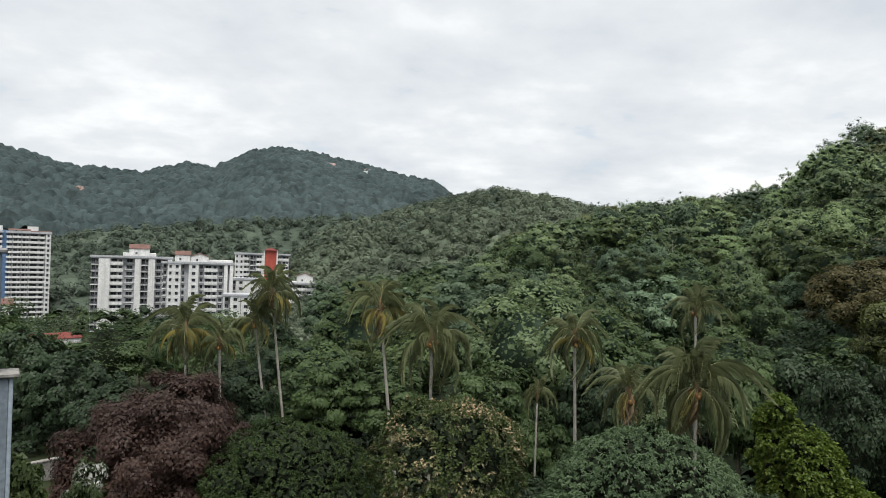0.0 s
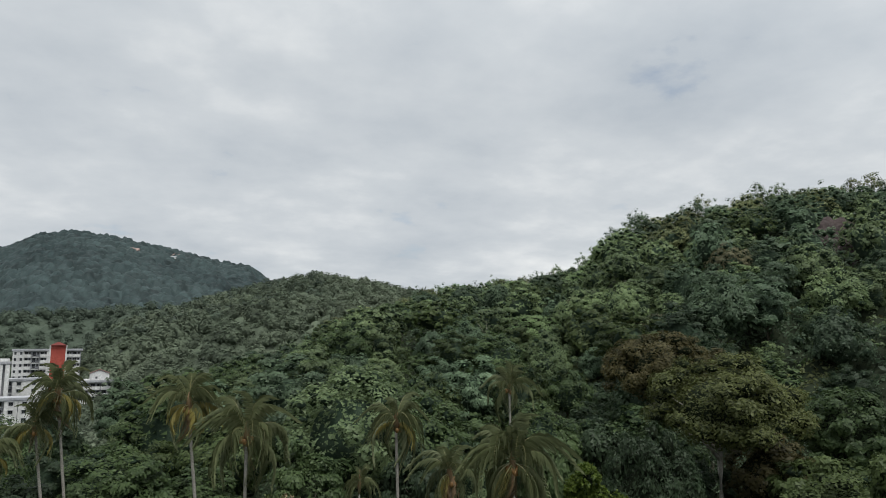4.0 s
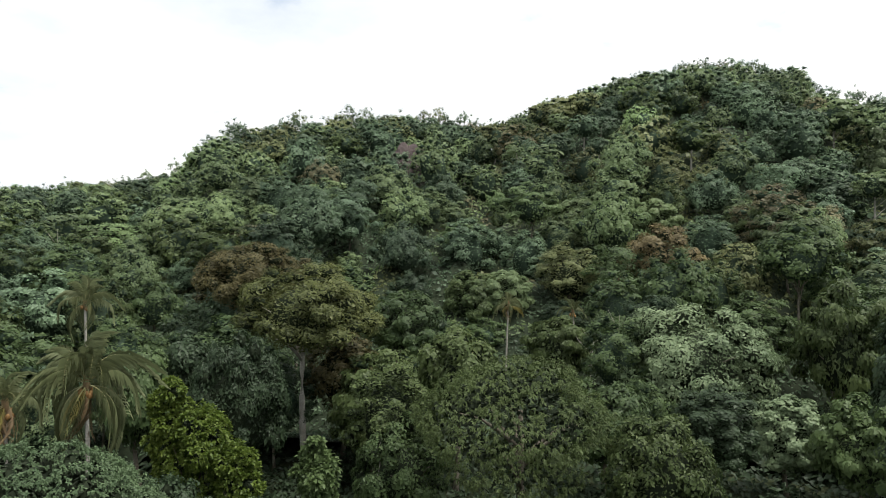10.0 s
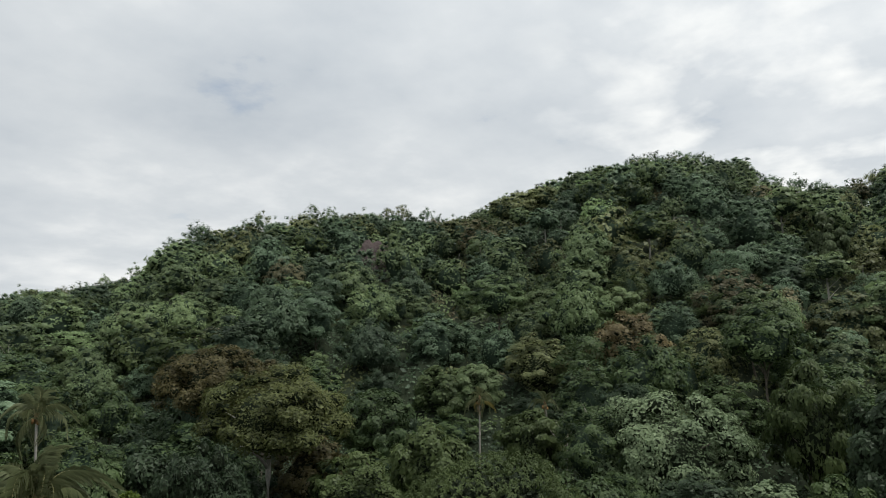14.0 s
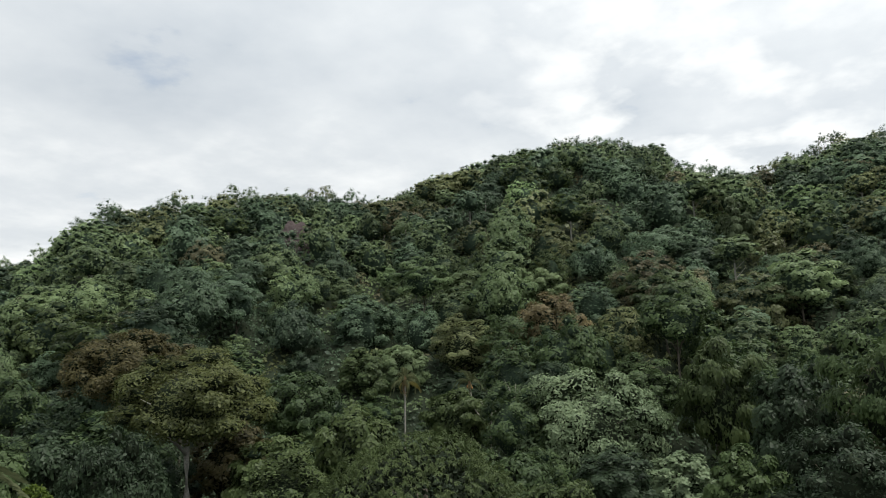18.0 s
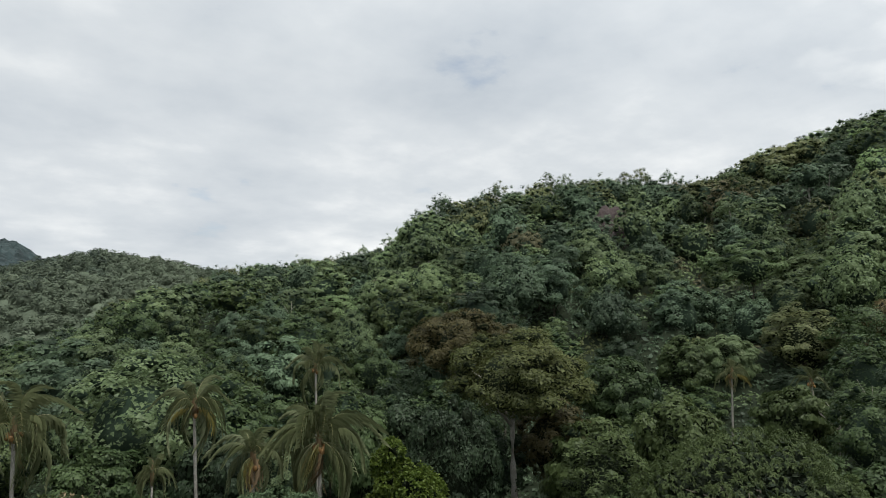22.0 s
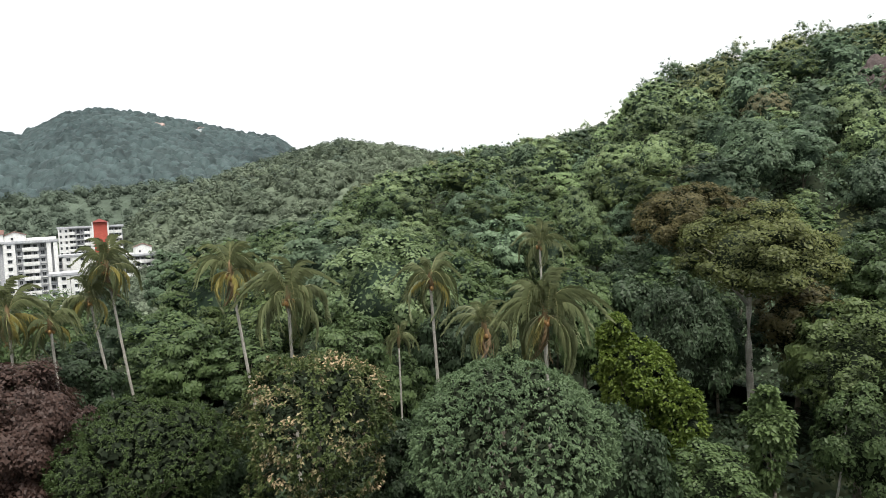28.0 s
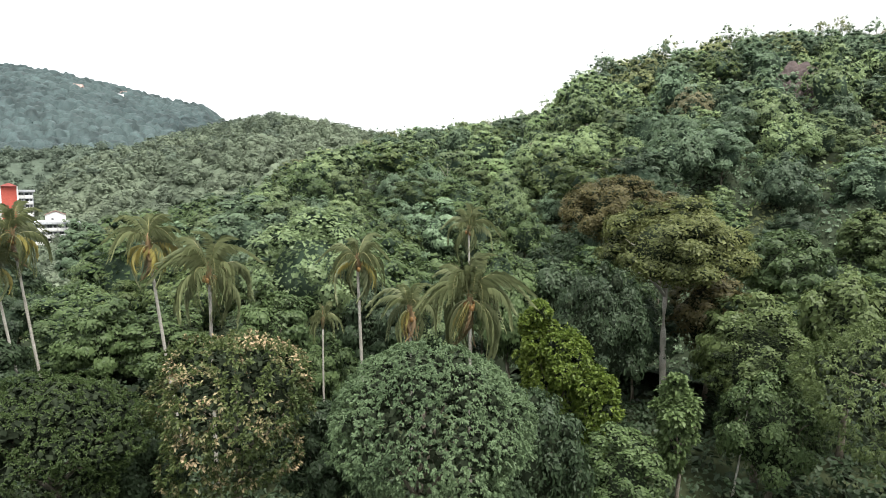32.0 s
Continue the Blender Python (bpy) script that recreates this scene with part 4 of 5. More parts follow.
def canopy(name, label, az, rad, cell, rise, lift, leaf, count, mats, rng, kinds=None, keep=None, fine=1.0, edge=None, base=None, turn=0.34, stand=(0.1, 0.9)):
    """The closed roof of a wood: rounded crowns packed side by side, boughs on them, under a thick coat of leaf sprays."""
    A, Rr = (m.ravel() for m in np.meshgrid(np.radians(az), rad, indexing="ij"))
    X, Y = Rr * np.sin(A), Rr * np.cos(A)
    Z, own, kind, top = np.empty(len(X)), np.empty(len(X)), np.zeros(len(X), int), np.empty(len(X))
    for i, (p, q) in enumerate(zip(X, Y)):
        d, pts = noise.voronoi(Vector((p / cell + 0.25 * noise.noise(Vector((p, q, 0)) * 0.2), q / cell, 0.0)))
        d2, _ = noise.voronoi(Vector((p / cell * 2.7, q / cell * 2.7, 4.0)))
        tall = noise.noise(pts[0] * 3.7)
        own[i] = min(max(0.5 + 0.9 * noise.noise(pts[0] * 5.3 + Vector((7, 0, 0))), 0.02), 1)
        dome = math.sqrt(max(0.0, 1 - (d[0] / 0.76) ** 2))
        bough = math.sqrt(max(0, 1 - (d2[0] / 0.85) ** 2))
        top[i] = 0.45 + dome ** 2 * (0.25 + 0.75 * bough)
        Z[i] = (dome - 0.55) * rise * (1 + 0.5 * tall) + 0.32 * rise * tall + 0.32 * rise * bough * fine + 0.08 * rise * noise.noise(Vector((p, q, 1.0)) * 7.3 / cell)
        if kinds:
            kind[i] = kinds(pts[0].x * cell, pts[0].y * cell, noise.noise(pts[0] * 9.1 + Vector((0, 3, 0))))
    # the wood is low along its near edge and open along the crest
    Z = EYE + land(X, Y) + (lift + Z) * (1 if edge is None else edge(np.degrees(A), Rr))
    i, j = (m.ravel() for m in np.meshgrid(np.arange(len(az) - 1), np.arange(len(rad) - 1), indexing="ij"))
    n = len(rad)
    a, b, c, d = i * n + j, (i + 1) * n + j, (i + 1) * n + j + 1, i * n + j + 1
    tris = np.vstack([np.stack([a, c, b], 1), np.stack([a, d, c], 1)])
    if keep is not None:
        tris = tris[keep(np.degrees(A), Rr)[tris].all(1)]
    P = np.stack([X, Y, Z], 1)
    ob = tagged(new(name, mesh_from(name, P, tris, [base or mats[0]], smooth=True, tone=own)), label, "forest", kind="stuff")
    # leaf sprays stand out of the crowns; most face up and outwards as the crown does
    e1, e2 = P[tris[:, 1]] - P[tris[:, 0]], P[tris[:, 2]] - P[tris[:, 0]]
    nm = np.cross(e1, e2)
    area = np.linalg.norm(nm, axis=1)
    far = np.hypot(*P[tris[:, 0], :2].T)
    share = area / far ** 2 * top[tris[:, 0]]
    pick = rng.choice(len(tris), count, p=share / share.sum())
    u, w = rng.uniform(size=(count, 1)), rng.uniform(size=(count, 1))
    u, w = np.where(u + w > 1, 1 - u, u), np.where(u + w > 1, 1 - w, w)
    up = unit(nm[pick])
    up *= np.sign(up[:, 2:3] + 1e-9)
    ln = leaf * np.exp(rng.normal(-0.1, 0.32, (count, 1))) * far[pick][:, None] / far.mean()
    p = P[tris[pick, 0]] + u * e1[pick] + w * e2[pick] + up * ln * rng.uniform(*stand, (count, 1))
    nn = unit(up + rng.normal(size=(count, 3)) * turn + np.array([0, 0, 0.25]))
    t = unit(np.cross(nn, rng.normal(size=(count, 3))))
    s = np.cross(nn, t)
    v = np.stack([p - t * ln * 0.5, p + s * ln * 0.34, p + t * ln * 0.5 - up * ln * 0.18, p - s * ln * 0.34], 1).reshape(-1, 3)
    q = np.arange(count)[:, None] * 4
    f = np.stack([q + np.array([[0, 1, 2]]), q + np.array([[0, 2, 3]])], 1).reshape(-1, 3)
    sp = new("leaf_sprays", mesh_from("leaf_sprays", v, f, mats, np.repeat(kind[tris[pick, 0]], 2), tone=np.repeat(own[tris[pick, 0]], 4)))
    sp.parent = ob
    tagged(sp, kind="stuff")


def hill_kind(x, y, chance):
    """Leaf of the crown that stands at a place on the near hill: kinds drift over the slope in stands."""
    r, a = math.hypot(x, y), math.degrees(math.atan2(x, y))
    # the dark leaf at the hill's foot carries the valley's shade
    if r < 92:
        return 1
    if -4 < a < 25 and r < 175:
        return (10, 8, 1, 0, 0, 8)[int((chance + 1) * 50) % 6]
    stand, patch = noise.noise(Vector((x * 0.021, y * 0.021, 3.1))), noise.noise(Vector((x * 0.05, y * 0.05, 9.7)))
    if chance > 0.42:
        return 2
    if chance < -0.5:
        return 4
    if -0.5 < chance < -0.47:
        return 7
    if patch > 0.28:
        return 3
    if -0.05 < chance < 0.06:
        return 8
    return 0 if stand > -0.05 else 1


def free_of(places, gap=0.75):
    """Leaves out the places that the trees and palms set out above need."""
    ok = np.ones(len(places), bool)
    for _, az, r, w, *_ in HEROES:
        p = polar(az, r)
        ok &= np.hypot(places[:, 0] - p.x, places[:, 1] - p.y) > w * np.where(r > 100, 0.45, gap)
    return places[ok]


ROCK_AT = on_slope(45.5, 7.3, 5.5, 120, 222)


def near_hill_wood():
    """Places, distances, leaf kinds, crown widths, heights and forms of the trees on the near hill."""
    rng = np.random.default_rng(5)
    pl = free_of(scatter(rng, -36, 100, 62, 276, 6.6, 6.0))
    r, a = np.hypot(pl[:, 0], pl[:, 1]), np.degrees(np.arctan2(pl[:, 0], pl[:, 1]))
    crest = np.interp(a, NEAR_HILL[:, 0], NEAR_HILL[:, 2])
    ok = (r < crest + 5) & ((a > -12) | (r < 200)) & ~((abs(a - 46.0) < 1.7) & (r > ROCK_AT - 21) & (r < ROCK_AT + 6))
    pl, r, a, crest = pl[ok], r[ok], a[ok], crest[ok]
    m = len(pl)
    # kinds drift over the slope in stands
    f1 = np.array([noise.noise(Vector((x * 0.021, y * 0.021, 3.1))) for x, y in pl])
    f2 = np.array([noise.noise(Vector((x * 0.05, y * 0.05, 9.7))) for x, y in pl])
    u = rng.uniform(size=m)
    k = np.where(f1 + rng.normal(size=m) * 0.3 > 0.02, 0, 1)
    k = np.where(f2 > 0.34, 3, k)
    k = np.where(u < 0.06, 2, k)
    k = np.where((u > 0.06) & (u < 0.095), 4, k)
    k = np.where((u > 0.30) & (u < 0.36), 8, k)
    # fresh creeper-hung growth fills the dell behind the palms
    dell = (a > -4) & (a < 25) & (r < 175)
    k = np.where(dell, np.array([10, 8, 1, 0, 0, 10])[rng.integers(0, 6, m)], k)
    form = rng.choice(5, m, p=[0.36, 0.30, 0.16, 0.08, 0.10])
    form = np.where(dell, rng.choice([4, 2, 2, 0], m), form)
    tall = np.clip(rng.normal(11.2, 2.0, m) * (1 + 0.35 * np.array([noise.noise(Vector((x * 0.06, y * 0.06, 5.0))) for x, y in pl])), 6, 17)
    tall = np.where(rng.uniform(size=m) < 0.08, tall * 1.25, tall)
    wide = np.clip(tall * rng.uniform(0.6, 0.92, m), 4.5, 12.5)
    # west of the hill the trees stay below the blocks of flats
    under = land(pl[:, 0], pl[:, 1])
    room = r * np.tan(np.radians(np.where((abs(a + 29.9) < 2.4) & (r < 198), -9.2, np.interp(a, [-34, -29, -24, -17, -12], [-5.6, -5.8, -6.2, -6.2, -6.3])))) - under
    tall = np.where(a < -10, np.clip(np.minimum(tall, room), 2.5, 14), tall)
    k = np.where((a < -10) & (r < 115), rng.choice([9, 10, 10], m), k)
    k = np.where((k == 2) & (r < 115), 0, k)
    # leaf colours darkened to put in the shade of the valley bottom
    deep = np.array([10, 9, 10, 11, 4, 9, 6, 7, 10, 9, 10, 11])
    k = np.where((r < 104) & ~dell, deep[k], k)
    # no crown stands out above the wooded skyline
    sky = r * np.tan(np.radians(np.interp(a, NEAR_HILL[:, 0], NEAR_HILL[:, 1]) + rng.normal(size=m) * 0.22)) - under
    tall = np.where((a > -6) & (r > 90), np.clip(np.minimum(tall, sky), 4.0, 17), tall)
    # those in front stay under the crowns that stand out behind them
    for az, rr, w, low in [(h[1], h[2], h[3], h[5]) for h in HEROES if h[2] < 120] + [(54.4, 84, 5, -13), (37.5, 60, 12, -13), (32.6, 80, 12, -7.5), (69.3, 75, 15, -15), (59.8, 84, 3, -11)]:
        ahead = (abs(a - az) < np.degrees(w * 0.4 / rr) + 0.6) & (r < rr)
        tall = np.where(ahead, np.minimum(tall, r * (low + 1.0) / rr - under), tall)
    # the two palms on the lower slope stand clear
    ok = (tall > 2.2) & ~((np.minimum(abs(a - 54.4), abs(a - 59.8)) < 3.2) & (r > 70) & (r < 91))
    pl, r, k, wide, tall, form = pl[ok], r[ok], k[ok], wide[ok], tall[ok], form[ok]
    wide = np.minimum(wide, tall * 1.05)
    return pl, r, k, wide, tall, form


FORMS = ("dome", "oval", "tiers", "open", "draped")


def stem_arrays(rng, foot, top, thick):
    """A thin bent trunk with three limbs, as arrays."""
    bend = rng.normal(size=2) * top * 0.035
    runs = [([np.array([bend[0] * math.sin(3 * q), bend[1] * math.sin(2.4 * q), top * q]) for q in (0, 0.35, 0.7, 1)], (1.2, 0.85, 0.65, 0.35))]
    for q in (0.5, 0.64, 0.76):
        o, g = np.array([bend[0] * math.sin(3 * q), bend[1] * math.sin(2.4 * q), top * q]), rng.uniform(0, 6.28)
        runs.append(([o, o + np.array([math.cos(g), math.sin(g), 0.9]) * top * 0.2], (0.5, 0.15)))
    vs, fs, off = [], [], 0
    ring = np.stack([np.cos(np.arange(5) * 1.2566), np.sin(np.arange(5) * 1.2566), np.zeros(5)], 1)
    for pts, radii in runs:
        vs += [foot + p + ring * thick * w for p, w in zip(pts, radii)]
        for q in range(len(pts) - 1):
            for e in range(5):
                a, b = off + q * 5 + e, off + q * 5 + (e + 1) % 5
                fs += [(a, b, b + 5), (a, b + 5, a + 5)]
        off += len(pts) * 5
    return np.vstack(vs), np.array(fs)


def crowns_joined(name, label, places, base_z, wide, tall, kinds, forms, temps, mats, rng, stems=True, inner=None):
    """Many trees as one mesh: crowns, and the thin trunks under them."""
    vs, fs, ix, tn, off = [], [], [], [], 0
    for (x, y), z, w, h, k, fm in zip(places, base_z, wide, tall, kinds, forms):
        v, f, m, high = temps[fm][int(rng.integers(len(temps[fm])))]
        a, q = rng.uniform(0, 6.28), min(w * rng.uniform(0.85, 1.12), h * 0.92 / high)
        c, si = math.cos(a), math.sin(a)
        vs.append((v * np.array([w, w, q])) @ np.array([[c, si, 0], [-si, c, 0], [0, 0, 1]]) + np.array([x, y, z + h - q * high]))
        fs.append(f + off)
        ix.append(np.where(m == 0, k, len(mats)))
        off += len(v)
        n = len(v)
        if stems:
            v, f = stem_arrays(rng, np.array([x, y, z - 0.3]), h - q * high * 0.4, 0.10 + 0.012 * h)
            vs.append(v)
            fs.append(f + off)
            ix.append(np.full(len(f), len(mats) + 1))
            off += len(v)
            n += len(v)
        tn.append(np.full(n, rng.uniform(0.02, 1)))
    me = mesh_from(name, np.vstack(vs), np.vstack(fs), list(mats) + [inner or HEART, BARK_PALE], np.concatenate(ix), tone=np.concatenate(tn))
    return tagged(new(name, me), label, "forest", kind="stuff")


def build_woods():
    rng = np.random.default_rng(6)
    pl, r, k, wide, tall, form = near_hill_wood()
    mats = [LEAF[n] for n in KINDS]
    frng = np.random.default_rng(21)
    fine = [[wood_crown(frng, n, 7500, 0.024), wood_crown(frng, n, 4400, 0.032)] for n in FORMS]
    mids = [[wood_crown(frng, n, 1900, 0.043) for _ in range(5)] for n in FORMS]
    tops = [[wood_crown(frng, n, 1250, 0.05) for _ in range(6)] for n in FORMS]
    order = np.argsort(r)
    # the nearest of them one by one
    shared = {}
    for i in order[:220]:
        key = (int(form[i]), int(r[i] > 82), int(k[i]))
        v, f, m, high = fine[key[0]][key[1]]
        if key not in shared:
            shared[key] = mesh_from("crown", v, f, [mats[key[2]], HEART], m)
        x, y = pl[i]
        w, h = wide[i], tall[i]
        tone = TONE.get(KINDS[k[i]].replace("hill_", ""), "grey-green")
        shape = ("round-topped", "tall oval", "layered spreading", "thin-leaved", "creeper-draped")[form[i]]
        ob = tagged(new("broadleaf_tree"), f"{tone} {shape} broadleaf tree at the hill's foot", "tree", "wood at the hill's foot")
        ob.matrix_basis = pose(x, y, ground_z(x, y), 0, 0, rng.uniform(0, 360))
        q = min(w * rng.uniform(0.85, 1.12), h * 0.92 / high)
        c = part("crown", shared[key], None, ob)
        c.matrix_basis = pose(0, 0, h - q * high) @ Matrix.Diagonal((w, w, q, 1))
        tr = part("trunk", SLIM_TRUNKS[int(rng.integers(len(SLIM_TRUNKS)))], None, ob)
        tr.matrix_basis = Matrix.Diagonal((w / 8, w / 8, (h - q * high * 0.35) / 8, 1))
    crest = lambda a: np.interp(a, NEAR_HILL[:, 0], NEAR_HILL[:, 2])
    # the sheet's dark INNER colour paints the shade between the crowns
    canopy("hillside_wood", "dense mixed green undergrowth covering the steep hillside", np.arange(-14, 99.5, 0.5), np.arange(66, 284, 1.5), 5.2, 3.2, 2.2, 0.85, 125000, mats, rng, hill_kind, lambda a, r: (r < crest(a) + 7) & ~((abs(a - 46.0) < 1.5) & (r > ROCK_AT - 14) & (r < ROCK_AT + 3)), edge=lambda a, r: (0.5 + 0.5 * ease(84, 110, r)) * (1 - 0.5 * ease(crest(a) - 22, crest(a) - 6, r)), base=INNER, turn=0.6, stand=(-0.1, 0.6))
    rest = order[220:]
    for name, words, some, temps in (("lower_trees", "crowns of mixed green trees low on the hillside", rest[r[rest] < 150], mids), ("upper_trees", "crowns of mixed green trees packed over the upper hillside", rest[r[rest] >= 150], tops)):
        crowns_joined(name, words, pl[some], EYE + land(pl[some, 0], pl[some, 1]), wide[some], tall[some], k[some], form[some], temps, mats, rng)
    # undergrowth closes the gaps between the crowns
    up = np.vstack([scatter(np.random.default_rng(8), -40, 100, 60, 100, 5.0), scatter(np.random.default_rng(9), -40, 100, 17, 62, 2.9)])
    ur, ua = np.hypot(up[:, 0], up[:, 1]), np.degrees(np.arctan2(up[:, 0], up[:, 1]))
    up = up[ur < np.interp(ua, NEAR_HILL[:, 0], NEAR_HILL[:, 2]) + 4]
    ux, ua = np.hypot(up[:, 0], up[:, 1]), np.degrees(np.arctan2(up[:, 0], up[:, 1]))
    up = up[~((ua < -25.5) & (ux > 53) & (ux < 62))]
    low = templates(6, 7, 190, 0.115, 24, 5, 8)
    # within 75 m the dark leaf colour puts in the valley's shade
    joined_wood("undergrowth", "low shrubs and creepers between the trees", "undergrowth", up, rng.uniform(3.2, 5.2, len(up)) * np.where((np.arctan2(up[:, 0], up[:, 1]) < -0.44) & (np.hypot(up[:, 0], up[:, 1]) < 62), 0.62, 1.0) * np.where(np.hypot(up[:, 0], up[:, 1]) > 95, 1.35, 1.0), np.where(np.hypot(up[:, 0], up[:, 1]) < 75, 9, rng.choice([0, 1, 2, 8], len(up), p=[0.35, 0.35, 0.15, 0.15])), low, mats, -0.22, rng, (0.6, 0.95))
    # ferns, creepers and seedlings over the ground
    n = 35000
    ga, gr = np.radians(rng.uniform(-40, 101, n)), np.sqrt(rng.uniform(14 ** 2, 84 ** 2, n))
    gx, gy = gr * np.sin(ga), gr * np.cos(ga)
    ok = gr < np.interp(np.degrees(ga), NEAR_HILL[:, 0], NEAR_HILL[:, 2]) + 8
    ok &= ~((np.degrees(ga) < -24) & (gr > 53) & (gr < 66))
    gx, gy = gx[ok], gy[ok]
    m = len(gx)
    pt = np.stack([gx, gy, EYE + land(gx, gy) + rng.uniform(0.1, 1.0, m)], 1)
    nm = unit(np.array([0, 0, 1.0]) - 0.45 * unit(np.stack([gx, gy, gx * 0], 1)) + rng.normal(size=(m, 3)) * 0.3)
    ta = unit(np.cross(nm, rng.normal(size=(m, 3))))
    sd = np.cross(nm, ta)
    ln = rng.uniform(0.7, 1.4, (m, 1)) * np.clip(np.hypot(gx, gy)[:, None] / 110, 0.3, 1)
    v = np.empty((m, 4, 3))
    v[:, 0], v[:, 2] = pt - ta * ln * 0.5, pt + ta * ln * 0.5 - np.array([0, 0, 0.2])
    v[:, 1], v[:, 3] = pt + sd * ln * 0.34, pt - sd * ln * 0.34
    q = np.arange(m)[:, None] * 4
    f = np.stack([q + np.array([[0, 1, 2]]), q + np.array([[0, 2, 3]])], 1).reshape(-1, 3)
    # within 80 m the dark leaf colour stands for shade on the floor
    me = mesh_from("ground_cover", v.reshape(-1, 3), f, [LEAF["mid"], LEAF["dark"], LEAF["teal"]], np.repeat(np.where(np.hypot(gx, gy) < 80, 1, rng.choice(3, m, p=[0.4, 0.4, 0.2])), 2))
    tagged(new("ground_cover", me), "low ferns and creepers over the forest floor", "undergrowth", kind="stuff")
    # the spur behind
    sp = scatter(rng, -20, 22, 245, 514, 7.2, 4.0)
    sr = np.hypot(sp[:, 0], sp[:, 1])
    far_crowns = [[wood_crown(frng, n, 190, 0.105) for _ in range(4)] for n in FORMS]
    st = rng.uniform(8, 13, len(sp))
    sky = sr * np.tan(np.radians(np.interp(np.degrees(np.arctan2(sp[:, 0], sp[:, 1])), SPUR[:, 0], SPUR[:, 1]) + 0.1)) - land(sp[:, 0], sp[:, 1])
    st = np.clip(np.minimum(st, sky), 4, 13)
    # hearts take the leaf colour too, for the low contrast of haze
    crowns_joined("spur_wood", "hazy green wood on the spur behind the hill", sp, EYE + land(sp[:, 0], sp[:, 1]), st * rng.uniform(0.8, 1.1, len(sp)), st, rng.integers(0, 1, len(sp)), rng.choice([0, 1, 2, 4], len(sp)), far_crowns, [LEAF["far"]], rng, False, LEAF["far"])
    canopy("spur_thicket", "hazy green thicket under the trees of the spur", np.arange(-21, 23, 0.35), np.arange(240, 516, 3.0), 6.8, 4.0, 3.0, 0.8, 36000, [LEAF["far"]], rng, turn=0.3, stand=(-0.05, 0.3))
    # the lower slope in front of the mountain
    sh = scatter(rng, -42, 5, 428, 608, 8.2, 4.0)
    sh_tall = rng.uniform(7, 12, len(sh))
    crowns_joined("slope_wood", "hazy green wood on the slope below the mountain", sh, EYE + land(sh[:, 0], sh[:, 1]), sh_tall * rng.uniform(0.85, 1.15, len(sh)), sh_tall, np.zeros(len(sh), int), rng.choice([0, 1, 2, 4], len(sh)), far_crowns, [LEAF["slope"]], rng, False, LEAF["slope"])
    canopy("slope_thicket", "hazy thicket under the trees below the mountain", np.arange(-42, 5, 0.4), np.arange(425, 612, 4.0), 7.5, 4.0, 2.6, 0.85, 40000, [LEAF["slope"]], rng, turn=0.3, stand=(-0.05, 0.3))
    far = templates(8, 6, 150, 0.13, 25, 4, 2, 0.16)
    # valley trees round the blocks of flats and below the mountain
    va = scatter(rng, -42, -8, 190, 430, 7.5)
    vr = np.hypot(va[:, 0], va[:, 1])
    vs = np.clip(np.minimum(rng.uniform(7.5, 12.5, len(va)), (vr * np.tan(np.radians(np.interp(np.degrees(np.arctan2(va[:, 0], va[:, 1])), [-34, -30, -28, -27, -17, -14], [-5.4, -5.5, -5.7, -6.2, -6.2, -5.6]))) - land(va[:, 0], va[:, 1])) / 1.05), 2.0, 12.5)
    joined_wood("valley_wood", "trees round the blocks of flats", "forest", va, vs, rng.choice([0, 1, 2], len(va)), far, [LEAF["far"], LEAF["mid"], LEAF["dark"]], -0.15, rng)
    canopy("mountain_wood", "wood on the far mountain, blue haze in its leaf colour", np.arange(-41, 6, 0.14), np.arange(596, 1062, 4.0), 9.5, 8.0, 3.4, 1.25, 62000, [LEAF["farther"]], rng, None, lambda a, r: r > 604, turn=0.25, stand=(-0.05, 0.3))


SLIM_TRUNKS = []
for s_ in range(4):
    bm_ = trunk_mesh(np.random.default_rng(90 + s_), 8, 4.5, 1.6, 0.16)
    me_ = bpy.data.meshes.new("trunk")
    bm_.to_mesh(me_)
    bm_.free()
    me_.materials.append(BARK)
    SLIM_TRUNKS.append(me_)
build_woods()


